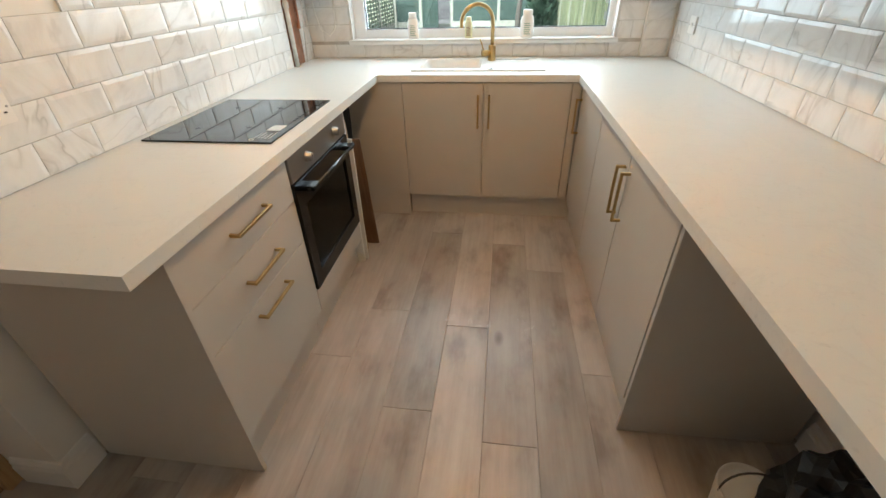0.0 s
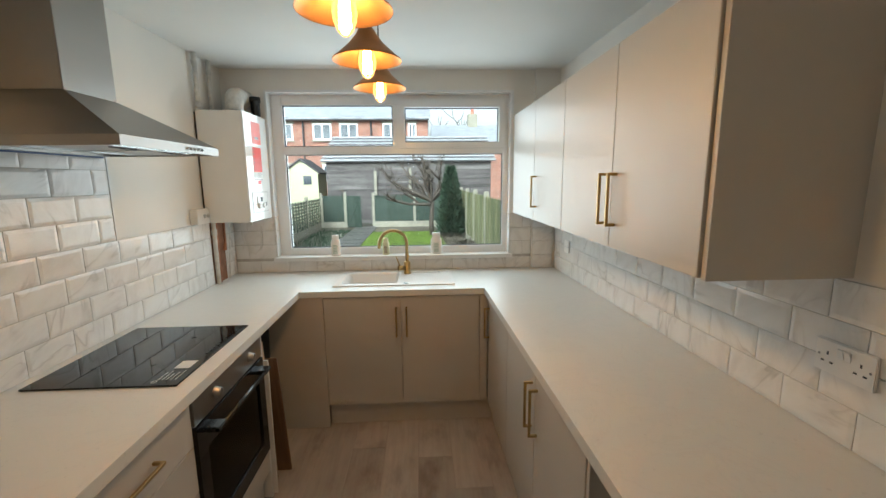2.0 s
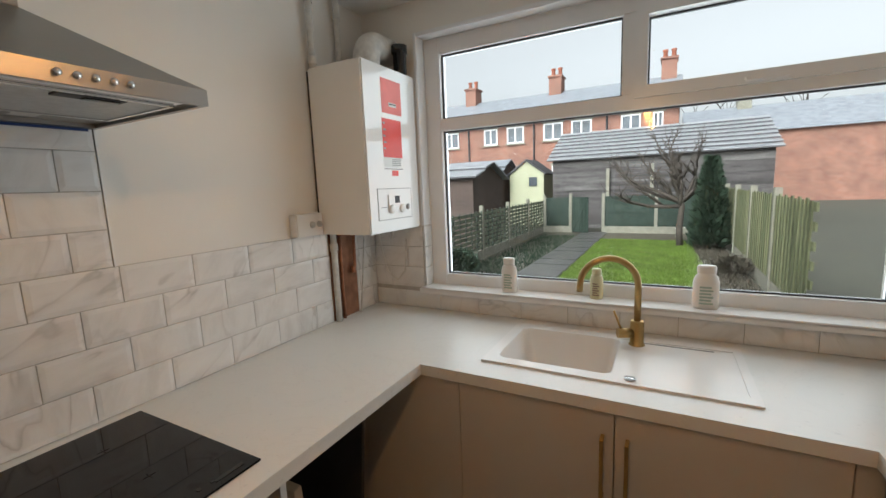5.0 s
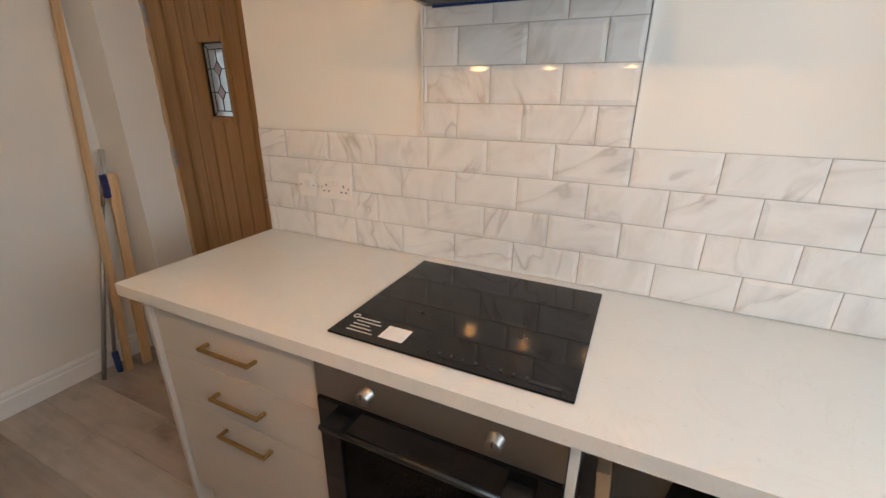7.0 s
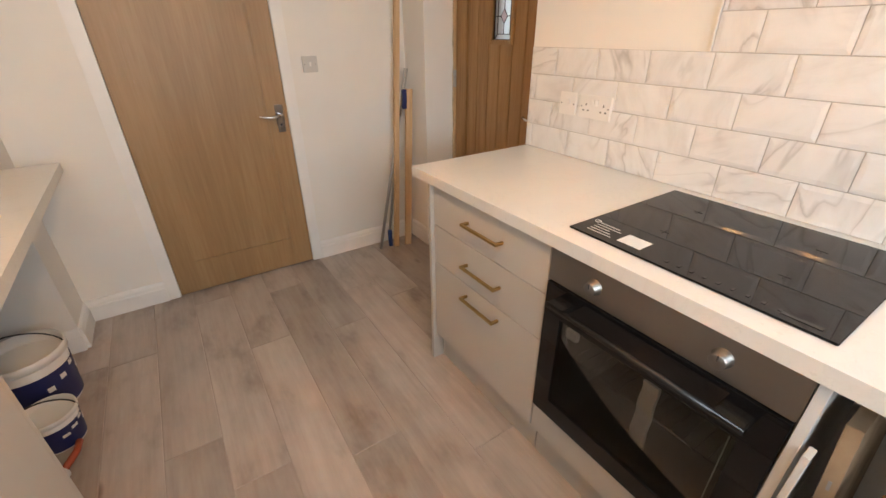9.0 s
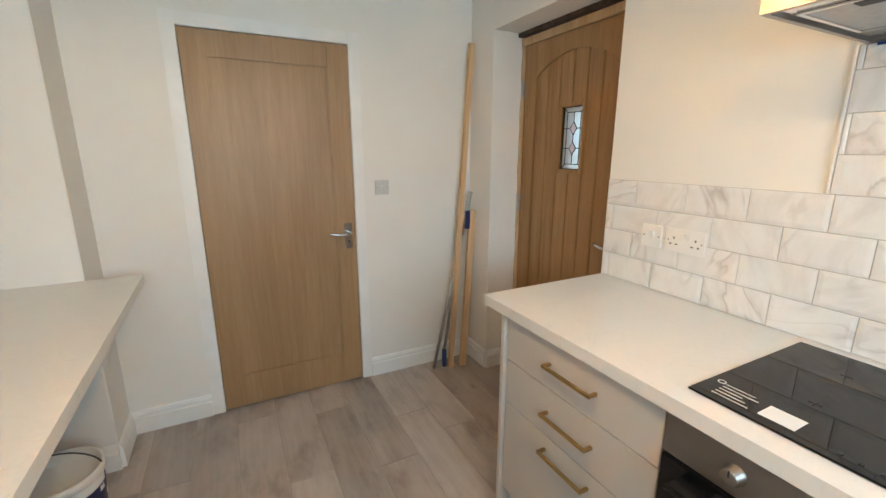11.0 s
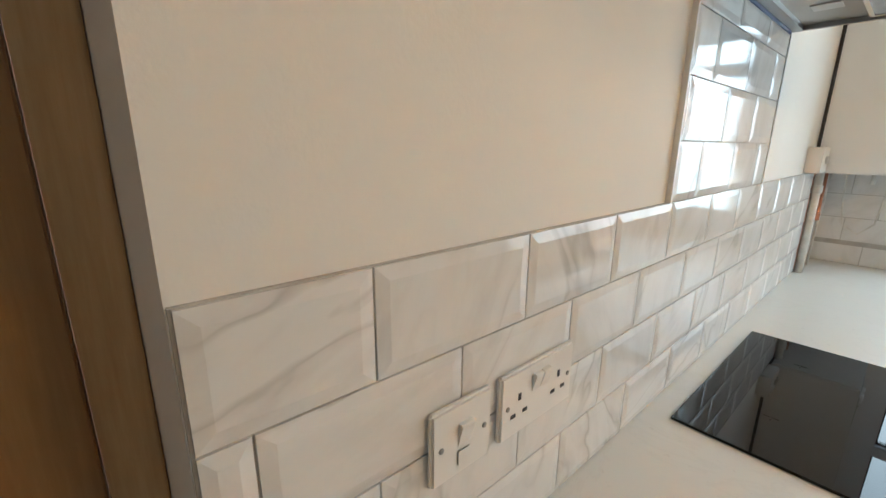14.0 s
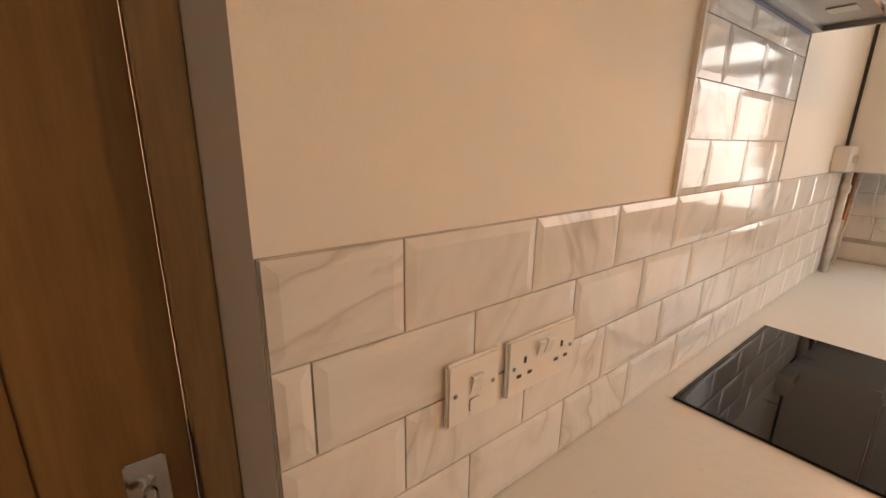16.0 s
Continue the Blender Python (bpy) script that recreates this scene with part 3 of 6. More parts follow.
under(odoor, "groove_backing", bm_boxes([(OX - 0.041, OX - 0.037, STL, GY0, 0.2, 1.97), (OX - 0.041, OX - 0.037, GY1, STR, 0.2, 1.97), (OX - 0.041, OX - 0.037, GY0, GY1, 0.2, GZ0), (OX - 0.041, OX - 0.037, GY0, GY1, GZ1, 1.97)]), OAKDARK)
t = 0.022
under(odoor, "glazing_bead", bm_boxes([(OX - 0.036, OX + 0.004, GY0 - t, GY0, GZ0 - t, GZ1 + t), (OX - 0.036, OX + 0.004, GY1, GY1 + t, GZ0 - t, GZ1 + t), (OX - 0.036, OX + 0.004, GY0, GY1, GZ0 - t, GZ0), (OX - 0.036, OX + 0.004, GY0, GY1, GZ1, GZ1 + t)], 0.004), OAKDARK)
lead_pane = under(odoor, "pane", bm_box(OX - 0.026, OX - 0.021, GY0, GY1, GZ0, GZ1), STAINED, "leaded clear glass")
lead_pane.visible_shadow = False
cy, w3 = (GY0 + GY1) / 2, (GY1 - GY0) / 2
came = bmesh.new()


def lead_line(y0, z0, y1, z1):
    bm_tube([(OX - 0.020, y0, z0), (OX - 0.020, y1, z1)], 0.0022, 6, came)


iy0, iy1, iz0, iz1 = GY0 + 0.026, GY1 - 0.026, GZ0 + 0.028, GZ1 - 0.028
for k in ((GY0 + 0.002, GZ0 + 0.002, GY0 + 0.002, GZ1 - 0.002), (GY1 - 0.002, GZ0 + 0.002, GY1 - 0.002, GZ1 - 0.002), (GY0, GZ0 + 0.002, GY1, GZ0 + 0.002), (GY0, GZ1 - 0.002, GY1, GZ1 - 0.002)):
    lead_line(*k)
for k in ((iy0, iz0, iy0, iz1), (iy1, iz0, iy1, iz1), (iy0, iz0, iy1, iz0), (iy0, iz1, iy1, iz1), (GY0, GZ0, iy0, iz0), (GY1, GZ0, iy1, iz0), (GY0, GZ1, iy0, iz1), (GY1, GZ1, iy1, iz1)):
    lead_line(*k)
for zc in (GZ0 + 0.112, GZ1 - 0.112):
    dz, dy = 0.034, 0.026
    for k in ((cy, zc - dz, cy + dy, zc), (cy + dy, zc, cy, zc + dz), (cy, zc + dz, cy - dy, zc), (cy - dy, zc, cy, zc - dz), (GY0, zc, cy - dy, zc), (cy + dy, zc, GY1, zc)):
        lead_line(*k)
    under(odoor, "diamond_pane", bm_prism([(cy, zc - dz), (cy + dy, zc), (cy, zc + dz), (cy - dy, zc)], "x", OX - 0.0205, OX - 0.0195), PINKGLASS, "pink bevelled glass diamond")
lead_line(cy, iz0, cy, GZ0 + 0.078)
lead_line(cy, GZ0 + 0.146, cy, GZ1 - 0.146)
lead_line(cy, GZ1 - 0.078, cy, iz1)
under(odoor, "lead_came", came, LEAD, "black lead lines")


def lever(owner, place, out, along):
    """A chrome lever handle on a long plate. place: plate centre; out: away from the door; along: the way the lever points."""
    p, o, a = Vector(place), Vector(out), Vector(along)
    side = Vector((abs(a.x), abs(a.y), 0)) * 0.022
    lo, hi = p - side - Vector((0, 0, 0.076)), p + side + Vector((0, 0, 0.076)) + o * 0.009
    plate = under(owner, "handle_plate", bm_box(min(lo.x, hi.x), max(lo.x, hi.x), min(lo.y, hi.y), max(lo.y, hi.y), lo.z, hi.z, 0.003), CHROME, "chrome plate")
    c = p + Vector((0, 0, 0.022))
    pts = [c + o * 0.008, c + o * 0.04, c + o * 0.052 + a * 0.012 - Vector((0, 0, 0.003)), c + o * 0.054 + a * 0.05 - Vector((0, 0, 0.008)), c + o * 0.05 + a * 0.09 - Vector((0, 0, 0.003)), c + o * 0.046 + a * 0.118 + Vector((0, 0, 0.004))]
    under(owner, "door_handle", bm_tube(pts, 0.0088, 12, taper=0.75), CHROME, "chrome lever")
    k = p - Vector((0, 0, 0.035))
    under(owner, "keyhole", bm_tube([k + o * 0.007, k + o * 0.0105], 0.006, 10), INK, "dark keyhole")


lever(odoor, (OX, 0.755, 0.955), (1, 0, 0), (0, -1, 0))
under(odoor, "strike_plate", bm_box(OX - 0.02, OX + 0.0215, OY1 + 0.0015, OY1 + 0.0035, 0.90, 1.05), BLACKPL, "dark strike plate")
for z in (0.30, 1.12, 1.80):
    under(odoor, "hinge", bm_box(OX, OX + 0.016, OY0 - 0.012, OY0 + 0.006, z - 0.05, z + 0.05, 0.002), STEELDARK, "dull steel hinge")
edge = bmesh.new()
rnd = random.Random(5)
for k in range(130):
    z = 0.01 + k * 0.016
    n = noise.noise(Vector((0.3, 1.7, z * 9))) * 0.5 + 0.5
    bm_box(OX - 0.02, OX + 0.012 + 0.012 * n, DY0 - 0.005, DY0 + 0.002 + 0.007 * n + rnd.uniform(0, 0.0015), z, z + 0.0162, 0.0, edge)
setting("trim_3", edge, FOAM, "rough unfinished plaster edge beside door frame", "plaster edge")
setting("trim_4", bm_boxes([(XL - 0.28, XL - 0.17, DY0 + 0.001, DY1 - 0.001, OZ + 0.047, DZ - 0.001)]), RUBBLE, "dark gap of rubble above the door", "rubble")
brickside = setting("wall_neighbour", bm_box(-2.75, -2.5, -3.0, 3.6, -0.3, 5.0), BRICK, "red brick wall of the next house", "wall")

# ---- inner door ----
idoor = thing("door_1", "closed oak veneer door with one recessed panel", "door", ((IX0 + IX1) / 2, YS - 0.03, 0), kind="structure")
F = YS + 0.006
a0, a1 = IX0 + 0.003, IX1 - 0.003
under(idoor, "stile", bm_box(a0, a0 + 0.112, F - 0.04, F, 0.008, IZ - 0.004, 0.002), OAK)
under(idoor, "stile", bm_box(a1 - 0.112, a1, F - 0.04, F, 0.008, IZ - 0.004, 0.002), OAK)
under(idoor, "top_rail", bm_box(a0 + 0.112, a1 - 0.112, F - 0.04, F, IZ - 0.125, IZ - 0.004, 0.002), OAK)
under(idoor, "bottom_rail", bm_box(a0 + 0.112, a1 - 0.112, F - 0.04, F, 0.008, 0.20, 0.002), OAK)
under(idoor, "panel", bm_box(a0 + 0.110, a1 - 0.110, F - 0.03, F - 0.009, 0.19, IZ - 0.12), OAK)
under(idoor, "panel_bead", bm_boxes([(a0 + 0.112, a0 + 0.122, F - 0.009, F - 0.003, 0.2, IZ - 0.125), (a1 - 0.122, a1 - 0.112, F - 0.009, F - 0.003, 0.2, IZ - 0.125)], 0.002), OAK)
lever(idoor, (IX0 + 0.048, F, 0.950), (0, 1, 0), (1, 0, 0))

# ---- electrics on the walls ----


def plate(name, label, category, at, rz, width, kind_of, plastic=None):
    """A wall plate facing -y before it is turned by rz; at: its centre on the wall."""
    ob = thing(name, label, category, at)
    ob.matrix_basis = pose(*at, 0, 0, rz)
    w, h = width / 2, 0.043
    plastic = plastic or PLASTIC
    part("face_plate", bm_box(-w, w, -0.009, 0, -h, h, 0.003), plastic, ob)

    def pin(x, z, sx, sz):
        part("socket_hole", bm_box(x - sx, x + sx, -0.0098, -0.0088, z - sz, z + sz), INK, ob, "dark socket hole")

    def rocker(x, z, sx=0.0072, sz=0.013):
        part("rocker_switch", bm_prism([(-0.0088, z - sz), (-0.0150, z + sz * 0.8), (-0.0140, z + sz), (-0.0088, z + sz)], "x", x - sx, x + sx), PLASTIC, ob)

    for x in (-w + 0.012, w - 0.012):
        part("screw", bm_lathe([(0.0032, 0), (0.0032, 0.001), (0, 0.0012)], 10, m=pose(x, -0.009, 0, 90, 0, 0)), GREYINK, ob, "small dark screw")
    if kind_of == "double":
        for c in (-0.040, 0.040):
            pin(c, 0.008, 0.0023, 0.0045)
            pin(c - 0.011, -0.014, 0.0042, 0.0023)
            pin(c + 0.011, -0.014, 0.0042, 0.0023)
        rocker(-0.0085, 0.016)
        rocker(0.0085, 0.016)
    elif kind_of == "spur":
        rocker(0.002, 0.006, 0.009, 0.014)
        part("fuse_carrier", bm_box(-0.009, 0.009, -0.0105, -0.0085, -0.03, -0.012, 0.001), PLASTIC, ob)
    else:
        rocker(0.0, 0.0, 0.006, 0.011)
    return ob


TF = 0.0085   # tile face before the plaster
plate("double_socket", "white plastic double socket on marble tiles", "socket", (XL + TF, 1.224, 1.122), 90, 0.147, "double")
plate("fused_spur", "white plastic switched fuse spur beside double socket", "switch", (XL + TF, 1.092, 1.122), 90, 0.086, "spur")
askew(plate("double_socket", "white plastic double socket on marble tiles under wall units", "socket", (XR - TF, 1.198, 1.124), -90, 0.147, "double"), XR, YN, LEAN, 0.008)
askew(plate("wall_switch", "white plastic single switch on tiles near window", "switch", (XR - TF, 3.06, 1.115), -90, 0.086, "single"), XR, YN, LEAN, 0.008)
plate("light_switch", "grey-white light switch beside the oak door", "switch", (-0.365, YS, 1.225), 180, 0.086, "single", PALEGREY)
box2 = thing("cooker_outlet_box", "white surface box with two round switches by boiler", "switch", (XL, 2.895, 1.326))
under(box2, "body", bm_box(XL, XL + 0.045, 2.822, 2.968, 1.326, 1.418, 0.004), PLASTIC)
for y in (2.905, 2.945):
    under(box2, "knob", bm_lathe([(0.014, 0), (0.013, 0.006), (0, 0.007)], 16, m=pose(XL + 0.045, y, 1.372, 0, 90, 0)), PALEGREY, "round grey-rimmed switch")

# ---- pendant lamps ----


def pendant(at):
    ob = thing("pendant_lamp", "copper cone pendant lamp with glowing filament bulb", "lamp", at, "row of pendant lamps")
    drop = ZC - at[2]
    part("flex", bm_tube([(0, 0, 0.175), (0, 0, drop - 0.02)], 0.003, 8), CABLE, ob, "thin brown flex")
    part("ceiling_rose", bm_lathe([(0, drop - 0.025), (0.03, drop - 0.022), (0.042, drop - 0.001), (0, drop - 0.0005)], 24), SHADE, ob)
    part("lamp_holder", bm_lathe([(0, 0.178), (0.012, 0.175), (0.019, 0.165), (0.019, 0.115), (0.0, 0.113)], 20), SHADE, ob)
    part("shade", bm_lathe([(0.020, 0.150), (0.026, 0.148), (0.032, 0.135), (0.056, 0.105), (0.095, 0.070), (0.108, 0.060), (0.110, 0.055), (0.108, 0.056), (0.094, 0.067), (0.055, 0.101), (0.030, 0.131), (0.020, 0.140)], 36), SHADE, ob, "copper cone shade")
    bulb = part("bulb", bm_lathe([(0.0, 0.0), (0.008, 0.002), (0.018, 0.012), (0.027, 0.035), (0.029, 0.052), (0.024, 0.080), (0.014, 0.112), (0.013, 0.120)], 24), AMBER, ob, "clear amber glass bulb")
    bulb.visible_shadow = False
    wires = bmesh.new()
    for k in range(8):
        a = k * math.pi / 4
        bm_tube([(0.013 * math.cos(a), 0.013 * math.sin(a), 0.018), (0.010 * math.cos(a + 0.2), 0.010 * math.sin(a + 0.2), 0.085)], 0.0024, 6, wires)
    part("filament", wires, FILAMENT, bulb, "glowing orange filament")
    glow = bpy.data.lights.new("bulb_light", "POINT")
    glow.energy = BULB
    glow.color = (1.0, 0.55, 0.24)
    glow.shadow_soft_size = 0.024
    lamp = new("bulb_light", glow)
    lamp.parent = ob
    lamp.location = (0, 0, 0.05)
    return ob


for y in (1.312, 1.712, 2.122):
    pendant((0.230, y, 1.900))

# ---- worktop ----
WL, WR, WB = -0.362, 0.776, 2.780
SX0, SX1, SY0, SY1 = -0.140, 0.228, 2.930, 3.250     # sink bowl
WZ = TOP - 0.038
worktop = thing("worktop", "U-shaped off-white worktop with faint grey veins", "worktop", (0.2, 2.0, TOP))
under(worktop, "worktop_section", bm_box(XL + 0.001, WL, 0.862, WB, WZ, TOP), WORKTOP)
under(worktop, "worktop_section", bm_prism([(WR + 0.0185 * (WB - BY), BY + 0.002), (XR + 0.09, BY + 0.002), (XR + 0.03, WB), (WR, WB)], "z", WZ, TOP), WORKTOP)
under(worktop, "worktop_section", bm_box(XL + 0.001, SX0, WB, YN - 0.001, WZ, TOP), WORKTOP)
under(worktop, "worktop_section", bm_prism([(SX1, WB), (XR + 0.02, WB), (XR + 0.02, YN - 0.036), (1.21, YN - 0.036), (1.21, YN - 0.001), (SX1, YN - 0.001)], "z", WZ, TOP), WORKTOP)
under(worktop, "worktop_section", bm_box(SX0, SX1, WB, SY0, WZ, TOP), WORKTOP)
under(worktop, "worktop_section", bm_box(SX0, SX1, SY1, YN - 0.001, WZ, TOP), WORKTOP)


def bar_handle(owner, a, b, out):
    """A square brushed brass bar on two posts from a to b, standing out along out."""
    a, b, o = Vector(a), Vector(b), Vector(out)
    d = (b - a).normalized()
    n = d.cross(o)
    bm = bmesh.new()

    def brick_between(p, q, r):
        ax = (q - p).normalized()
        s1 = o if abs(ax.dot(o)) < 0.5 else d
        s2 = ax.cross(s1)
        vs = []
        for e in (p, q):
            for u, v in ((1, 1), (-1, 1), (-1, -1), (1, -1)):
                vs.append(bm.verts.new(e + s1 * r * u + s2 * r * v))
        for f in ((0, 1, 2, 3), (7, 6, 5, 4), (0, 4, 5, 1), (1, 5, 6, 2), (2, 6, 7, 3), (3, 7, 4, 0)):
            bm.faces.new([vs[k] for k in f])

    r = 0.005
    brick_between(a + o * 0.03, b + o * 0.03, r)
    brick_between(a + d * r, a + d * r + o * 0.026, r)
    brick_between(b - d * r, b - d * r + o * 0.026, r)
    bmesh.ops.recalc_face_normals(bm, faces=bm.faces)
    bmesh.ops.bevel(bm, geom=bm.edges[:], offset=0.001, segments=1, affect="EDGES")
    return under(owner, "handle", bm, BRASS, "brushed brass bar handle")


# ---- base units on the west side ----
end_panel = tagged(part("end_panel", bm_box(XL + 0.018, -0.372, 0.966, 0.984, 0, WZ - 0.001, 0.001), CABINET), "full-height cashmere end panel beside drawers", "end panel")
drawers = thing("drawer_unit", "cashmere base unit with three drawers and brass handles", "cabinet", (-0.68, 1.29, 0))
under(drawers, "body", bm_box(XL + 0.018, -0.405, 0.986, 1.602, 0.15, WZ - 0.001), CARCASS)
under(drawers, "plinth", bm_box(-0.440, -0.425, 0.986, 1.602, 0.001, 0.149), CABINET)
for z0, z1, hz in ((0.700, 0.866, 0.786), (0.530, 0.697, 0.616), (0.150, 0.527, 0.478)):
    front = under(drawers, "drawer_front", bm_box(-0.404, -0.385, 0.988, 1.600, z0, z1, 0.0015), CABINET)
    bar_handle(front, (-0.385, 1.21, hz), (-0.385, 1.405, hz), (1, 0, 0))

oven = thing("built_in_oven", "black glass built-in oven with steel control panel", "oven", (-0.66, 1.903, 0.15))
under(oven, "housing", bm_boxes([(XL + 0.03, -0.41, 1.606, 1.622, 0.151, WZ - 0.001), (XL + 0.03, -0.41, 2.184, 2.199, 0.151, WZ - 0.001), (XL + 0.03, -0.41, 1.622, 2.184, 0.151, 0.27)]), CARCASS)
cav = bm_boxes([(-0.86, -0.84, 1.66, 2.15, 0.31, 0.74), (-0.84, -0.41, 1.66, 1.68, 0.31, 0.74), (-0.84, -0.41, 2.13, 2.15, 0.31, 0.74), (-0.84, -0.41, 1.68, 2.13, 0.31, 0.33), (-0.84, -0.41, 1.68, 2.13, 0.72, 0.74)])
under(oven, "cavity", cav, OVENIN)
rack = bmesh.new()
for k in range(15):
    bm_tube([(-0.83, 1.69 + k * 0.031, 0.50), (-0.43, 1.69 + k * 0.031, 0.50)], 0.002, 6, rack)
for x in (-0.83, -0.43):
    bm_tube([(x, 1.685, 0.503), (x, 2.125, 0.503)], 0.003, 6, rack)
under(oven, "oven_rack", rack, CHROME, "chrome wire rack")
packing = bm_prism([(-0.394 + 0.005 * math.sin(k * 1.9), 0.37 + k * 0.026) for k in range(11)] + [(-0.406 + 0.004 * math.sin(k * 1.9), 0.37 + k * 0.026) for k in range(10, -1, -1)], "y", 1.925, 1.965)
under(oven, "packing_strip", packing, PAPER, "wavy white foam packing strip")
for y, z in ((1.700, 0.610), (1.700, 0.405)):
    under(oven, "foam_pad", bm_box(-0.412, -0.392, y - 0.02, y + 0.022, z - 0.016, z + 0.018, 0.006), PAPER, "small white foam packing pad")
under(oven, "inner_glass_edge", bm_ring("x", -0.400, -0.397, 1.685, 2.120, 0.352, 0.642, 0.0022, 0.0022, 0.0022), PALEGREY, "pale edge of the inner pane")
under(oven, "control_panel", bm_box(-0.405, -0.379, 1.606, 2.199, 0.762, 0.866, 0.002), STEEL, "brushed steel control panel")
for y in (1.757, 2.062):
    knob = under(oven, "knob", bm_lathe([(0.0215, 0), (0.0215, 0.004), (0.0185, 0.006), (0.0175, 0.022), (0.0155, 0.024), (0, 0.0245)], 28, m=pose(-0.379, y, 0.812, 0, 90, 0)), STEEL, "round steel knob")
    under(knob, "pointer", bm_box(-0.356, -0.3535, y - 0.0015, y + 0.0015, 0.815, 0.829), INK)
d0, d1 = 0.272, 0.756
odr = under(oven, "oven_door", bm_ring("x", -0.405, -0.378, 1.608, 2.197, d0, d1, 0.06, 0.066, 0.101), BLACKPL, "black glass door")
under(odr, "door_glass", bm_box(-0.385, -0.383, 1.667, 2.138, 0.337, 0.656), OVENGLASS, "tinted window")
under(odr, "door_skin", bm_ring("x", -0.3775, -0.3755, 1.609, 2.196, d0 + 0.002, d1 - 0.002, 0.06, 0.065, 0.1), BLACKGLASS)
hb = bm_tube([(-0.330, 1.655, 0.722), (-0.330, 2.15, 0.722)], 0.0085, 12)
oh = under(odr, "handle", hb, BLACKPL, "black bar handle")
for y in (1.685, 2.12):
    bm_ = bm_box(-0.376, -0.322, y - 0.03, y + 0.03, 0.712, 0.732, 0.004)
    under(odr, "handle_bracket", bm_, BLACKPL)
under(oven, "filler_strip", bm_box(-0.404, -0.385, 1.606, 2.199, 0.152, 0.268, 0.001), CABINET, "cashmere filler below the oven")
under(oven, "plinth", bm_box(-0.440, -0.425, 1.606, 2.199, 0.001, 0.149), CABINET)
gable = tagged(part("gable_panel", bm_box(XL + 0.018, -0.384, 2.201, 2.219, 0, WZ - 0.001, 0.001), CARCASSWHITE), "white-edged board panel beside the oven", "end panel")

hob = thing("induction_hob", "black glass induction hob with label set in worktop", "hob", (-0.68, 1.905, TOP))
under(hob, "glass_top", bm_box(-0.928, -0.426, 1.615, 2.194, TOP + 0.0005, TOP + 0.006, 0.0015), BLACKGLASS)
HZ = TOP + 0.0065


def flat(owner, name, x0, x1, y0, y1, z, material, label=""):
    return under(owner, name, bm_box(x0, x1, y0, y1, z, z + 0.0005), material, label)


flat(hob, "paper_label", -0.508, -0.454, 1.742, 1.806, HZ, PAPER, "white paper label")
for k in range(5):
    flat(hob, "printed_line", -0.452 - 0.014 * k - 0.004, -0.452 - 0.014 * k, 1.652, 1.724 - 0.012 * (k % 3), HZ, PALEGREY, "small pale printed line")
ring = bm_lathe([(0.009, 0), (0.009, 0.0006), (0.0065, 0.0006), (0.0065, 0)], 18, m=pose(-0.514, 1.640, HZ))
under(hob, "printed_mark", ring, PAPER, "white printed ring")
for k in range(9):
    flat(hob, "touch_key", -0.462, -0.452, 1.87 + 0.028 * k, 1.877 + 0.028 * k, HZ, FAINTINK, "grey touch mark")
flat(hob, "printed_mark", -0.455, -0.445, 2.10, 2.165, HZ, FAINTINK)
for x, y, r in ((-0.80, 1.76, 0.085), (-0.80, 2.05, 0.07), (-0.60, 1.78, 0.07), (-0.60, 2.05, 0.085)):
    cross = bm_boxes([(x - 0.012, x + 0.012, y - 0.0008, y + 0.0008, HZ, HZ + 0.0004), (x - 0.0008, x + 0.0008, y - 0.012, y + 0.012, HZ, HZ + 0.0006)])
    under(hob, "zone_mark", cross, FAINTINK, "grey zone cross")

# appliance gap beside the oven
corner_panel = tagged(part("end_panel", bm_box(XL + 0.03, -0.2245, 2.792, 2.810, 0, WZ - 0.001, 0.001), CABINET), "cashmere panel closing the corner of the appliance gap", "end panel")


def batten(name, label, category, foot, head, width, depth, material, face=(0, 1, 0)):
    """A sawn length of timber from foot to head; face: the way its broad side looks."""
    f, h = Vector(foot), Vector(head)
    up = (h - f).normalized()
    n = Vector(face)
    n = (n - up * n.dot(up)).normalized()
    s = up.cross(n)
    m = Matrix((s, n, up)).transposed().to_4x4()
    m.translation = f
    length = (h - f).length
    ob = part(name, bm_box(-width / 2, width / 2, -depth / 2, depth / 2, 0, length, 0.0015), material, None, "", m)
    return tagged(ob, label, category)


batten("timber_board", "brown timber board leaning inside the appliance gap", "timber", (-0.388, 2.398, 0.004), (-0.400, 2.335, 0.685), 0.078, 0.010, BOARD, (0, 1, 0))
batten("timber_strip", "pale narrow timber strip leaning beside the oven", "timber", (-0.386, 2.229, 0.004), (-0.384, 2.233, 0.72), 0.036, 0.012, CARCASSWHITE, (0, 1, 0))
batten("timber_offcut", "worn chipboard offcut with a printed edge leaning in gap", "timber", (-0.620, 2.325, 0.004), (-0.620, 2.262, 0.800), 0.44, 0.024, CHIPBOARD, (0, 1, 0))
chip_edge = bpy.data.objects["timber_offcut"]
for k in range(4):
    z = 0.52 + 0.034 * k + 0.03 * (k > 2)
    part("printed_mark", bm_box(-0.2207, -0.2200, -0.002, 0.003, z, z + 0.014 + 0.008 * (k % 2)), GREYINK, chip_edge, "grey unreadable printing")
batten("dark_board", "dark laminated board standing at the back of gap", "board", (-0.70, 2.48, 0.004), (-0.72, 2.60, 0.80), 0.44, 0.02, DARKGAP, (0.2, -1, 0))

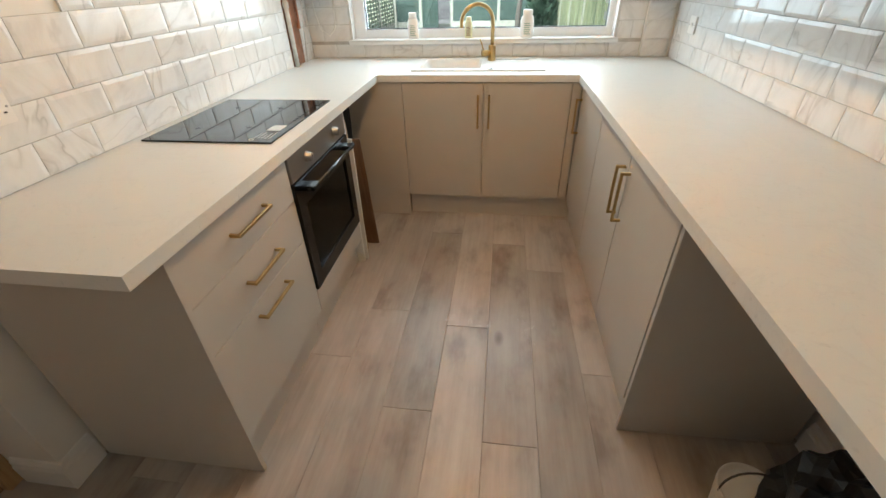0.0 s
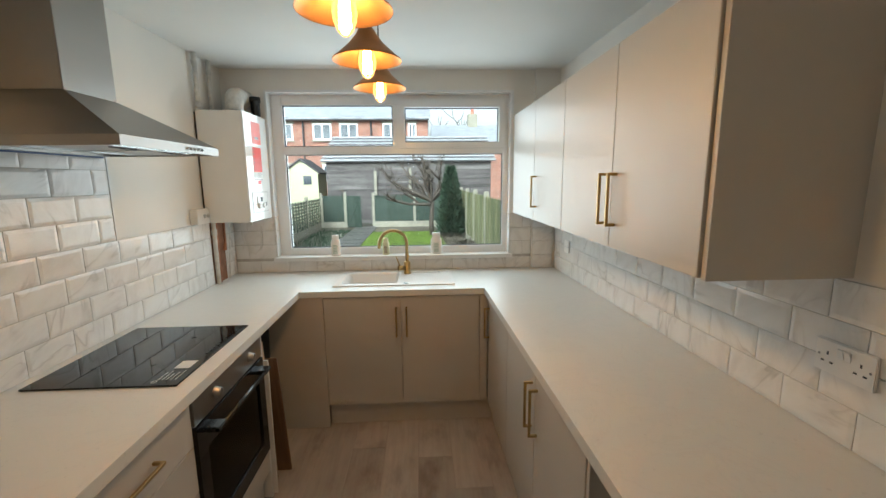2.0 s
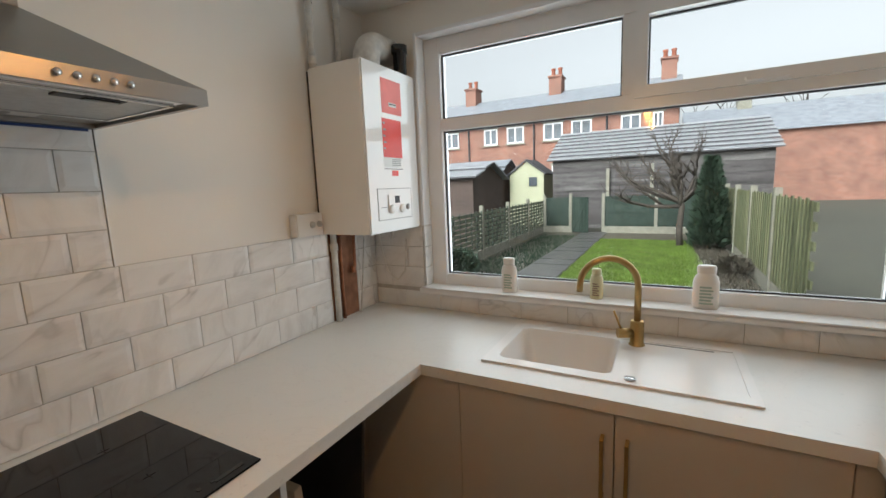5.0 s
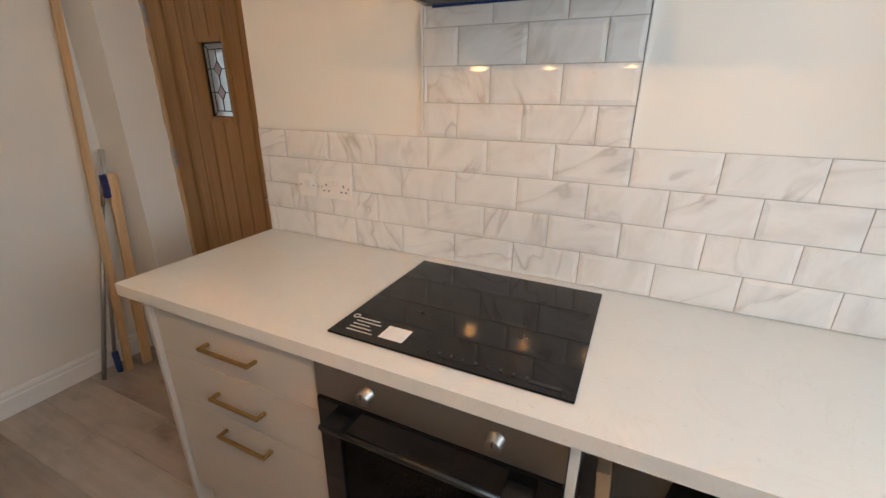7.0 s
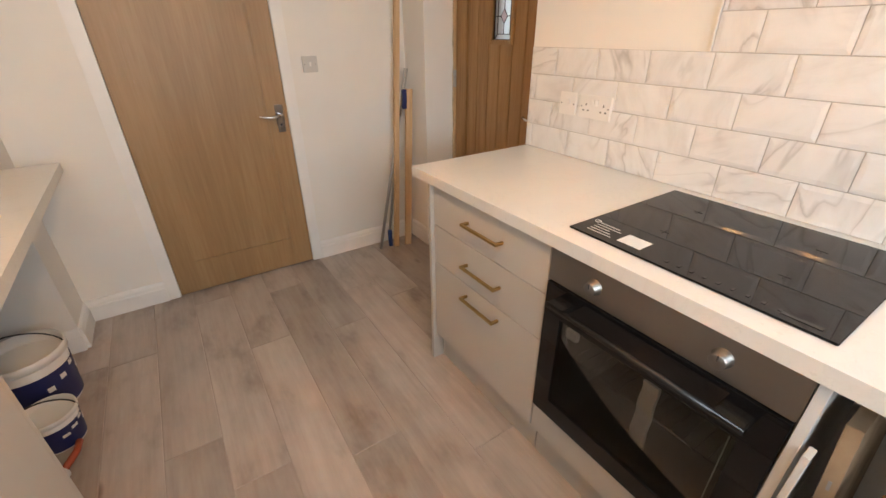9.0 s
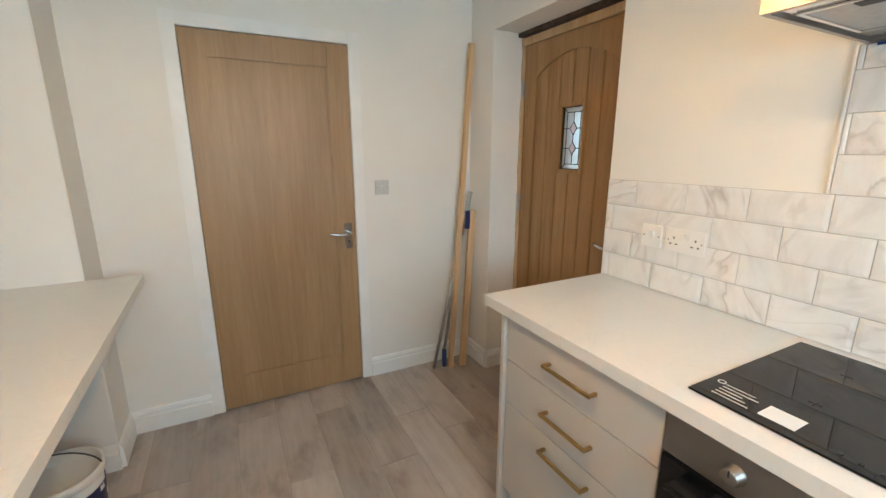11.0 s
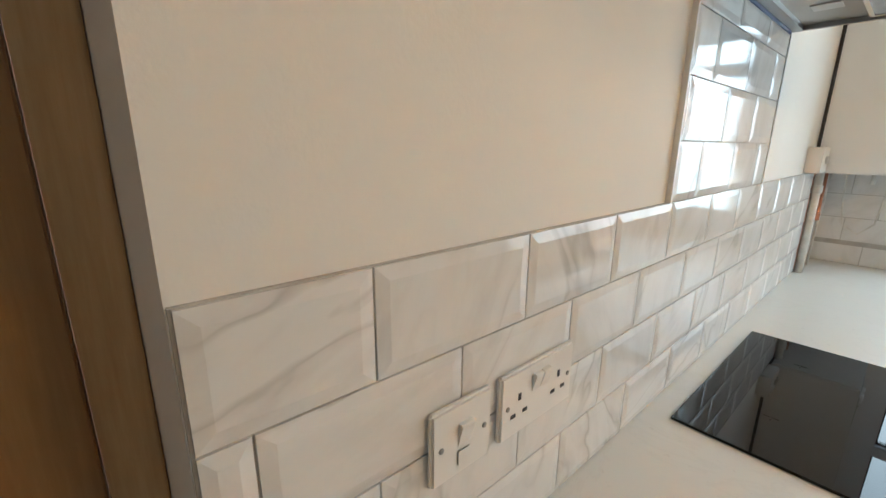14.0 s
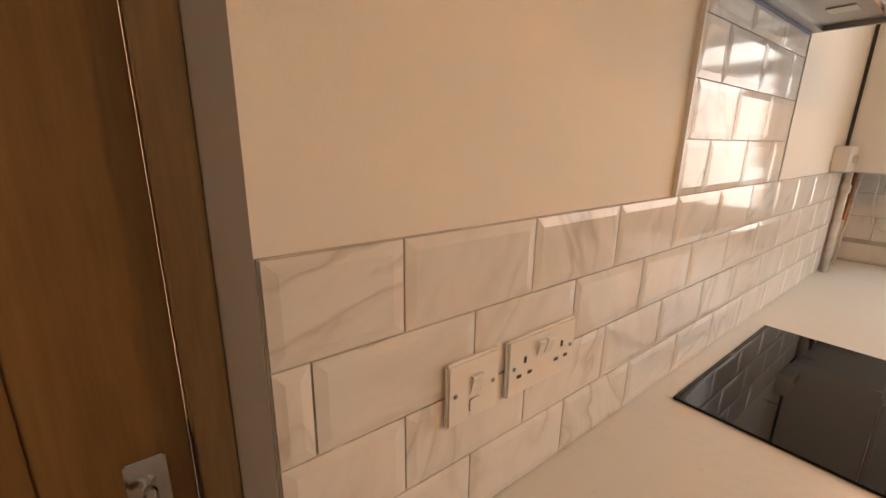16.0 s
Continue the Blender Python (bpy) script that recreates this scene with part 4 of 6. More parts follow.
# ---- sink run on the north side ----
sinkunit = thing("sink_cabinet", "cashmere sink cabinet with two doors", "cabinet", (0.26, 3.08, 0))
under(sinkunit, "body", bm_boxes([(-0.222, -0.206, 2.812, 3.33, 0.15, WZ - 0.001), (0.734, 0.75, 2.812, 3.33, 0.15, WZ - 0.001), (-0.206, 0.734, 2.812, 3.33, 0.15, 0.166)]), CARCASS)
under(sinkunit, "plinth", bm_box(-0.223, 0.84, 2.835, 2.850, 0.001, 0.149), CABINET)
for x0, x1, hx in ((-0.222, 0.2525, 0.224), (0.2555, 0.746, 0.288)):
    dr = under(sinkunit, "cabinet_door", bm_box(x0, x1, 2.791, 2.810, 0.152, 0.866, 0.0015), CABINET)
    bar_handle(dr, (hx, 2.791, 0.612), (hx, 2.791, 0.80), (0, -1, 0))
under(sinkunit, "corner_post", bm_box(0.749, 0.798, 2.793, 2.811, 0.152, 0.866, 0.001), CABINET)

sink = thing("sink", "white composite inset sink with bowl and drainer", "sink", (0.2, 3.1, TOP))
SZ = TOP + 0.007
LX0, LX1, LY0, LY1 = -0.182, 0.600, 2.885, 3.300
rim = bm_boxes([(LX0, SX0, LY0, LY1, TOP + 0.0005, SZ), (SX0, SX1, LY0, SY0, TOP + 0.0005, SZ), (SX0, SX1, SY1, LY1, TOP + 0.0005, SZ), (SX1, LX1, LY0, SY0 + 0.0, TOP + 0.0005, SZ), (SX1, LX1, SY1 + 0.01, LY1, TOP + 0.0005, SZ), (0.575, LX1, SY0, SY1 + 0.01, TOP + 0.0005, SZ), (SX1, 0.575, SY0, SY1 + 0.01, TOP + 0.0005, SZ - 0.003)], 0.0)
under(sink, "rim", rim, CERAMIC)
bowl = bmesh.new()
depth = 0.17
corners = []
for inset, z, r in ((0.0, SZ - 0.001, 0.03), (0.004, SZ - 0.006, 0.03), (0.018, TOP - depth + 0.02, 0.045), (0.035, TOP - depth, 0.06)):
    ringv = []
    for cx, cy_, a0_ in ((SX1 - inset - r, SY1 - inset - r, 0), (SX0 + inset + r, SY1 - inset - r, 90), (SX0 + inset + r, SY0 + inset + r, 180), (SX1 - inset - r, SY0 + inset + r, 270)):
        for k in range(6):
            ang = radians(a0_ + 18 * k)
            ringv.append(bowl.verts.new((cx + r * math.cos(ang), cy_ + r * math.sin(ang), z)))
    corners.append(ringv)
for a, b in zip(corners, corners[1:]):
    for k in range(len(a)):
        f = bowl.faces.new((a[k], b[k], b[(k + 1) % len(a)], a[(k + 1) % len(a)]))
        f.smooth = True
bowl.faces.new(list(reversed(corners[-1])))
bw = under(sink, "bowl", bowl, CERAMIC, "deep white bowl")
for cx, cy_ in ((SX0, SY0), (SX1, SY0), (SX0, SY1), (SX1, SY1)):
    sx, sy = (1 if cx == SX0 else -1), (1 if cy_ == SY0 else -1)
    fil = [(cx, cy_)] + [(cx + sx * 0.03 * (1 - math.sin(radians(15 * k))), cy_ + sy * 0.03 * (1 - math.cos(radians(15 * k)))) for k in range(7)]
    under(sink, "rim_corner", bm_prism(fil, "z", TOP + 0.001, SZ - 0.0002), CERAMIC)
under(sink, "waste", bm_lathe([(0, TOP - depth + 0.004), (0.03, TOP - depth + 0.004), (0.04, TOP - depth + 0.002), (0.042, TOP - depth)], 24, m=pose(0.05, 3.09, 0)), CHROME, "chrome waste")
under(sink, "overflow_cap", bm_lathe([(0.017, 0), (0.016, 0.004), (0, 0.005)], 20, m=pose(0.282, 2.918, SZ)), CHROME, "chrome button on rim")
for y in (3.245,):
    under(sink, "drainer_groove", bm_box(0.30, 0.52, y - 0.003, y + 0.003, SZ - 0.004, SZ - 0.0015), GREYINK, "shallow drainer line")
hose = thing("tap_hose", "small copper-coloured hose end lying in sink", "hose", (0.0, 3.0, TOP - depth))
under(hose, "hose", bm_tube([(-0.07, 3.185, TOP - depth + 0.012), (-0.03, 3.175, TOP - depth + 0.012), (0.01, 3.15, TOP - depth + 0.012)], 0.010, 10), COPPER)
under(hose, "collar", bm_tube([(0.01, 3.15, TOP - depth + 0.012), (0.03, 3.135, TOP - depth + 0.012)], 0.014, 12), PAPER, "white collar")

tap = thing("mixer_tap", "brushed gold swan-neck mixer tap behind sink", "tap", (0.283, 3.245, SZ))
TX, TY = 0.283, 3.225
under(tap, "base", bm_lathe([(0.027, 0), (0.027, 0.004), (0.023, 0.006), (0.023, 0.085), (0.021, 0.09), (0, 0.09)], 24, m=pose(TX, TY, SZ - 0.003)), BRASS)
neck = [(TX, TY, SZ + 0.08), (TX, TY, SZ + 0.215)]
for k in range(1, 13):
    a = radians(15 * k)
    neck.append((TX - 0.098 * (1 - math.cos(a)) * 0.97, TY - 0.098 * (1 - math.cos(a)) * 0.25, SZ + 0.215 + 0.098 * math.sin(a)))
neck.append((neck[-1][0] - 0.001, neck[-1][1], SZ + 0.19))
under(tap, "spout", bm_tube(neck, 0.0115, 16), BRASS)
under(tap, "valve", bm_tube([(TX - 0.015, TY - 0.01, SZ + 0.042), (TX - 0.062, TY - 0.03, SZ + 0.042)], 0.0175, 18), BRASS)
under(tap, "lever", bm_tube([(TX - 0.05, TY - 0.026, SZ + 0.055), (TX - 0.075, TY - 0.034, SZ + 0.125)], 0.0045, 10, taper=0.8), BRASS)


def bottle(label, at, h, r, body, cap_h, print_mat, squash=0.6):
    ob = thing("bottle", label, "bottle", at)
    prof = [(0, 0), (r * 0.92, 0.0), (r, 0.006), (r, h * 0.62), (r * 0.88, h * 0.74), (r * 0.62, h * 0.82), (r * 0.6, h - cap_h), (0, h - cap_h)]
    b = bm_lathe(prof, 24)
    bmesh.ops.scale(b, vec=(1, squash, 1), verts=b.verts)
    part("body", b, body, ob)
    c = bm_lathe([(r * 0.72, h - cap_h), (r * 0.74, h - 0.006), (r * 0.66, h), (0, h)], 24)
    bmesh.ops.scale(c, vec=(1, squash, 1), verts=c.verts)
    part("cap", c, body, ob)
    rows = 6
    for k in range(rows):
        z = h * 0.12 + k * h * 0.075
        sp = bm_box(-r * 0.5, r * 0.5 - (k % 2) * 0.006, -r * squash * 0.99 - 0.0006, -r * squash * 0.84, z, z + h * 0.04)
        part("print_bar", sp, print_mat, ob, "unreadable printing")
    return ob


SILL = WZ0 + 0.012
bottle("white plastic bottle with green print on sill", (-0.255, 3.40, SILL), 0.155, 0.036, PLASTIC, 0.03, GREENPR)
bottle("small cream bottle with brown label on sill", (0.118, 3.41, SILL), 0.125, 0.026, CREAM, 0.028, BROWNPR, 0.85)
bottle("white plastic bottle with grey-green print on sill", (0.50, 3.40, SILL), 0.16, 0.042, PLASTIC, 0.028, GREENPR)

# ---- base units on the east side ----
ED = 0.800


def base_unit(label, y0, y1, doors):
    ob = thing("base_cabinet", label, "cabinet", (1.1, (y0 + y1) / 2, 0))
    under(ob, "body", bm_box(ED + 0.019, XR - 0.02, y0, y1, 0.15, WZ - 0.001), CARCASS)
    under(ob, "plinth", bm_box(ED + 0.04, ED + 0.055, y0, y1, 0.001, 0.149), CABINET)
    for d0_, d1_, hy in doors:
        d = under(ob, "cabinet_door", bm_box(ED, ED + 0.0185, d0_ + 0.0015, d1_ - 0.0015, 0.152, 0.866, 0.0015), CABINET)
        bar_handle(d, (ED, hy, 0.600), (ED, hy, 0.795), (-1, 0, 0))
    return askew(ob, ED, 2.79, 0.0175)


base_unit("cashmere double base cabinet with paired brass handles", 1.278, 2.240, ((1.278, 1.755, 1.722), (1.755, 2.240, 1.790)))
base_unit("cashmere corner base cabinet with one brass handle", 2.242, 2.830, ((2.242, 2.780, 2.735),))
askew(tagged(part("end_panel", bm_box(ED + 0.002, XR - 0.005, 1.258, 1.276, 0, WZ - 0.001, 0.001), CABINET), "cashmere end panel beside the open space", "end panel"), ED, 2.79, 0.0175)

# ---- wall units on the east side ----
UF, UB, UT = 1.060, 1.335, 2.020


def wall_unit(label, y0, y1, doors):
    ob = thing("wall_cabinet", label, "cabinet", (1.22, (y0 + y1) / 2, UB))
    under(ob, "body", bm_box(UF + 0.019, XR + 0.06, y0, y1, UB + 0.004, UT), CARCASS)
    for d0_, d1_, hy in doors:
        d = under(ob, "cabinet_door", bm_box(UF, UF + 0.0185, d0_ + 0.0015, d1_ - 0.0015, UB, UT, 0.0015), CABINET)
        if hy:
            bar_handle(d, (UF, hy, 1.412), (UF, hy, 1.595), (-1, 0, 0))
    return ob


wall_unit("cashmere double wall cabinet with paired brass handles", 1.240, 2.240, ((1.240, 1.725, 1.690), (1.725, 2.240, 1.760)))
wall_unit("cashmere single wall cabinet with brass handle", 2.241, 2.740, ((2.241, 2.740, 2.690),))
wall_unit("plain cashmere corner wall cabinet near window", 2.741, 3.300, ((2.741, 3.300, None),))
tagged(part("end_panel", bm_box(UF + 0.008, XR + 0.06, 1.220, 1.239, UB - 0.004, UT, 0.001), CABINET), "cashmere end panel of the wall units", "end panel")

# ---- cooker hood ----
hood = thing("cooker_hood", "brushed steel chimney cooker hood above hob", "cooker hood", (-0.74, 1.905, 1.69))
HY0, HY1, HX = 1.605, 2.213, -0.495
under(hood, "rim", bm_boxes([(XL + 0.001, HX, HY0, HY0 + 0.012, 1.690, 1.722), (XL + 0.001, HX, HY1 - 0.012, HY1, 1.690, 1.722), (HX - 0.012, HX, HY0 + 0.012, HY1 - 0.012, 1.690, 1.722), (XL + 0.001, XL + 0.03, HY0 + 0.012, HY1 - 0.012, 1.690, 1.722)]), STEEL)
CH0, CH1, CX = 1.785, 2.030, -0.775
can = bmesh.new()
lo = [can.verts.new(p) for p in ((XL + 0.001, HY0, 1.722), (HX, HY0, 1.722), (HX, HY1, 1.722), (XL + 0.001, HY1, 1.722))]
hi = [can.verts.new(p) for p in ((XL + 0.001, CH0, 1.885), (CX, CH0, 1.885), (CX, CH1, 1.885), (XL + 0.001, CH1, 1.885))]
for k in range(4):
    can.faces.new((lo[k], lo[(k + 1) % 4], hi[(k + 1) % 4], hi[k]))
can.faces.new(hi)
bmesh.ops.recalc_face_normals(can, faces=can.faces)
under(hood, "canopy", can, STEEL)
under(hood, "chimney", bm_box(XL + 0.001, CX, CH0, CH1, 1.885, ZC - 0.001, 0.002), STEEL)
under(hood, "underside", bm_box(XL + 0.03, HX - 0.012, HY0 + 0.012, HY1 - 0.012, 1.700, 1.704), STEEL)
FX0, FX1 = XL + 0.145, HX - 0.070
for y0, y1 in ((HY0 + 0.03, 1.905), (1.911, HY1 - 0.03)):
    fl = under(hood, "grease_filter", bm_box(FX0 + 0.008, FX1 - 0.008, y0 + 0.008, y1 - 0.008, 1.695, 1.700), STEELDARK, "fine metal mesh filter")
    edge_bm = bm_boxes([(FX0, FX0 + 0.008, y0, y1, 1.692, 1.700), (FX1 - 0.008, FX1, y0, y1, 1.692, 1.700), (FX0 + 0.008, FX1 - 0.008, y0, y0 + 0.008, 1.692, 1.700), (FX0 + 0.008, FX1 - 0.008, y1 - 0.008, y1, 1.692, 1.700)])
    under(fl, "filter_frame", edge_bm, CHROME, "bright folded metal edge")
    yc = (y0 + y1) / 2
    under(fl, "latch", bm_box(FX1 - 0.045, FX1 - 0.012, yc - 0.055, yc + 0.055, 1.691, 1.6948, 0.001), INK, "dark latch")
    under(fl, "latch_slot", bm_box(FX1 - 0.036, FX1 - 0.020, yc - 0.012, yc + 0.045, 1.6885, 1.691), BLACKPL)
    under(hood, "light_lens", bm_box(XL + 0.065, XL + 0.115, yc - 0.025, yc + 0.025, 1.6975, 1.700, 0.001), PALEGREY, "small square light lens, unlit")
under(hood, "front_strip", bm_box(FX1 + 0.003, HX - 0.0125, HY0 + 0.0125, HY1 - 0.0125, 1.696, 1.700), CHROME, "polished steel strip")
for k in range(5):
    under(hood, "button", bm_lathe([(0.006, 0), (0.006, 0.006), (0, 0.007)], 14, m=pose(HX, 1.965 + 0.026 * k, 1.706, 0, 90, 0)), CHROME, "round chrome button")
under(hood, "blue_film", bm_box(XL + 0.001, XL + 0.010, HY0 + 0.02, HY1 - 0.02, 1.683, 1.6895), BLUE, "strip of blue protective film")

# ---- boiler ----
boiler = thing("boiler", "white wall-hung boiler with red stickers", "boiler", (-0.83, 3.17, 1.32))
QX, QY0, QY1, QZ0, QZ1 = -0.690, 2.978, 3.366, 1.322, 2.012
under(boiler, "case", bm_box(XL + 0.012, QX, QY0, QY1, QZ0, QZ1, 0.006), ENAMEL)
# black sheet added between case and wall, in place of the gap's shade
under(boiler, "back_plate", bm_box(XL + 0.001, XL + 0.012, QY0 + 0.008, QY1 - 0.008, QZ0 + 0.01, QZ1 - 0.01), INK, "black sheet painted as the shaded gap behind the case")


def sticker(owner, name, y0, y1, z0, z1, material, label="", lift=0.0):
    return under(owner, name, bm_box(QX + lift, QX + 0.0007 + lift, y0, y1, z0, z1), material, label)


sticker(boiler, "sticker", 3.100, 3.246, 1.822, 1.962, PALERED, "pale red sticker with unreadable print")
sticker(boiler, "sticker", 3.095, 3.236, 1.640, 1.800, RED, "bright red sticker with unreadable print")
sticker(boiler, "sticker", 3.095, 3.234, 1.600, 1.639, PAPER, "white strip below the red sticker")
sticker(boiler, "print_bar", 3.150, 3.205, 1.852, 1.868, PAPER, "", 0.0007)
sticker(boiler, "print_bar", 3.152, 3.203, 1.860, 1.864, INK, "", 0.0012)
for k in range(5):
    sticker(boiler, "print_bar", 3.100, 3.114 + 0.006 * (k % 2), 1.672 + 0.026 * k, 1.680 + 0.026 * k, GREYINK, "", 0.0007)
for k in range(4):
    sticker(boiler, "print_bar", 3.155, 3.222, 1.606 + 0.008 * k, 1.609 + 0.008 * k, GREYINK, "", 0.0007)
sticker(boiler, "print_bar", 3.096, 3.235, 1.590, 1.593, INK)
sticker(boiler, "badge", 3.150, 3.198, 1.562, 1.585, RED, "plain red maker's badge")
PY0, PY1, PZ0, PZ1 = 3.038, 3.290, 1.378, 1.506
under(boiler, "control_panel", bm_box(QX, QX + 0.0018, PY0, PY1, PZ0, PZ1, 0.0008), ENAMEL, "white control panel")
under(boiler, "panel_outline", bm_ring("x", QX, QX + 0.0014, PY0 - 0.003, PY1 + 0.003, PZ0 - 0.003, PZ1 + 0.003, 0.003, 0.003, 0.003), GREYINK)
under(boiler, "control_block", bm_box(QX + 0.0018, QX + 0.006, 3.105, 3.222, 1.405, 1.482, 0.002), ENAMEL)
under(boiler, "display", bm_box(QX + 0.006, QX + 0.0068, 3.152, 3.188, 1.445, 1.476), INK, "dark small display")
for y in (3.128, 3.205):
    under(boiler, "dial", bm_lathe([(0.019, 0), (0.0185, 0.006), (0.016, 0.008), (0, 0.0085)], 24, m=pose(QX + 0.005, y, 1.420, 0, 90, 0)), GLOSSWHITE, "white round dial")
under(boiler, "gauge", bm_lathe([(0.013, 0), (0.013, 0.003), (0, 0.0035)], 20, m=pose(QX + 0.0015, 3.258, 1.425, 0, 90, 0)), GREYINK, "round grey gauge")
sticker(boiler, "print_bar", 3.055, 3.095, 1.428, 1.431, GREYINK, "", 0.0032)

flue = thing("flue_elbow", "white flue elbow on top of boiler", "flue", (-0.82, 3.2, 2.012))
fp = [(-0.82, 3.19, QZ1 - 0.0), (-0.82, 3.19, QZ1 + 0.06)] + [(-0.82, 3.19 + 0.07 * (1 - math.cos(radians(15 * k))), QZ1 + 0.06 + 0.07 * math.sin(radians(15 * k))) for k in range(1, 7)] + [(-0.82, YN - 0.001, QZ1 + 0.13)]
under(flue, "elbow", bm_tube(fp, 0.058, 20), PIPEWHITE)
under(flue, "collar", bm_lathe([(0.066, 0), (0.066, 0.025), (0.058, 0.027)], 24, m=pose(-0.82, 3.19, QZ1)), BLACKPL, "dark collar")
cyl = thing("condensate_trap", "black plastic trap behind the flue", "pipe fitting", (-0.72, 3.31, QZ1))
under(cyl, "cap", bm_lathe([(0.03, QZ1), (0.03, QZ1 + 0.10), (0.036, QZ1 + 0.102), (0.036, QZ1 + 0.135), (0, QZ1 + 0.137)], 20, m=pose(-0.735, 3.325, 0)), BLACKPL)


def pipe(label, pts, r, material, joints=()):
    ob = thing("pipe", label, "pipe", pts[0])
    under(ob, "tube", bm_tube(pts, r, 12), material)
    for j in joints:
        under(ob, "joint", bm_lathe([(r + 0.004, 0), (r + 0.004, 0.03), (r, 0.032)], 14, m=pose(*j)), material)
    return ob


pipe("painted vertical pipe up to the ceiling beside boiler", [(-0.952, 2.998, QZ1 + 0.001), (-0.952, 2.998, ZC - 0.001)], 0.014, PIPEWHITE, ((-0.952, 2.998, 2.27), (-0.952, 2.998, 2.03)))
pipe("painted vertical pipe up to the ceiling behind boiler", [(-0.952, 3.165, QZ1 + 0.001), (-0.952, 3.165, ZC - 0.001)], 0.013, PIPEWHITE, ((-0.952, 3.165, 2.25),))
pipe("painted pipe from boiler down to worktop", [(-0.958, 3.045, TOP), (-0.958, 3.045, QZ0 - 0.001)], 0.014, PIPEWHITE, ((-0.958, 3.045, 1.24),))
pipe("dull copper pipe below boiler", [(-0.955, 3.165, 1.13), (-0.955, 3.175, 1.15), (-0.955, 3.178, QZ0 - 0.001)], 0.008, COPPER, ((-0.955, 3.165, 1.118),))
pipe("short copper pipe below the boiler", [(-0.965, 3.092, TOP), (-0.965, 3.092, QZ0 - 0.001)], 0.007, COPPER)
pipe("thin grey cable hanging below boiler", [(-0.955, 3.20, TOP + 0.001), (-0.955, 3.215, 1.0), (-0.95, 3.24, 1.2), (-0.95, 3.26, QZ0 - 0.001)], 0.004, PIPEWHITE)
loop = [(-0.90, 3.30, QZ0 - 0.001), (-0.90, 3.325, 1.2), (-0.885, 3.345, 1.09), (-0.83, 3.352, 1.05), (-0.785, 3.352, 1.10), (-0.775, 3.355, 1.22), (-0.776, 3.36, 1.26)]
pipe("thin white cable looping under the boiler", loop, 0.0035, PIPEWHITE)
pipe("short grey pipe stub under the boiler", [(-0.82, 3.31, 1.268), (-0.82, 3.31, QZ0 - 0.001)], 0.008, PIPEWHITE)
setting("trim_5", bm_box(XL - 0.0, XL + 0.004, 3.03, 3.21, TOP + 0.0005, QZ0 + 0.05), RAW, "bare brown plaster strip behind the pipes", "bare plaster")

# ---- tools and timber in the corner ----
batten("timber_batten", "long pale pine batten leaning in the corner", "timber", (-0.765, -0.157, 0.002), (-0.958, -0.262, 2.08), 0.034, 0.022, PINE)
batten("timber_batten", "short pine batten leaning against wall", "timber", (-0.852, -0.142, 0.002), (-0.955, -0.215, 1.06), 0.045, 0.022, PINE)
mop = thing("floor_squeegee", "long metal pole tool with a blue grip", "tool", (-0.66, -0.19, 0))
under(mop, "pole", bm_tube([(-0.655, -0.190, 0.001), (-0.888, -0.222, 0.93)], 0.011, 12), STEELDARK, "grey metal pole")
under(mop, "blade", bm_tube([(-0.880, -0.221, 0.90), (-0.950, -0.231, 1.18)], 0.014, 12), CHROME, "shiny metal end")
under(mop, "grip", bm_box(-0.928, -0.898, -0.216, -0.194, 0.94, 1.06, 0.004), NAVY, "dark blue clamp")
brush = thing("brush_handle", "pole with dark blue foot leaning in corner", "tool", (-0.748, -0.185, 0))
under(brush, "foot", bm_lathe([(0.014, 0.001), (0.016, 0.02), (0.015, 0.12), (0.011, 0.13)], 14, m=pose(-0.735, -0.19, 0)), BLUE, "blue plastic foot")
under(brush, "pole", bm_tube([(-0.735, -0.19, 0.12), (-0.90, -0.25, 0.95)], 0.009, 10), STEELDARK)

# ---- under the east worktop ----


def bucket(label, at, r, h, lower, tilt=0.0):
    ob = thing("bucket", label, "bucket", at)
    part("tub", bm_lathe([(0, 0), (r * 0.86, 0), (r * 0.88, 0.004), (r, h), (r * 0.96, h), (r * 0.84, 0.01), (0, 0.01)], 32), PLASTIC, ob)
    part("rim", bm_lathe([(r * 1.0, h * 0.86), (r * 1.05, h * 0.88), (r * 1.05, h), (r * 0.98, h * 1.01), (r * 0.98, h * 0.9)], 32), PLASTIC, ob)
    part("printed_band", bm_lathe([(r * 0.89, h * 0.05), (r * 0.987, h * 0.72)], 32, m=Matrix.Diagonal((1.008, 1.008, 1, 1))), lower, ob, "navy printed wrap")
    for k in range(9):
        a = radians(120 + k * 24)
        b = bm_box(-0.012, 0.012, -0.0012, 0.0012, h * (0.42 + 0.1 * (k % 3)), h * (0.50 + 0.1 * (k % 3)))
        rr = r * (0.955 + 0.012 * (k % 3))
        part("print_bar", b, PAPER, ob, "unreadable white printing", pose(rr * math.cos(a), rr * math.sin(a), 0, 0, 0, math.degrees(a) + 90))
    arc = [(r * 1.03 * math.cos(radians(x)), 0.25 * r * math.sin(radians(x)), h * 0.93 + r * 0.85 * math.sin(radians(x))) for x in range(0, 181, 15)]
    part("handle", bm_tube(arc, 0.003, 8), INK, ob, "thin dark wire handle")
    part("filler", bm_lathe([(r * 0.955, h * 0.84), (0, h * 0.845)], 28), CEIL, ob, "pale filler residue")
    return ob


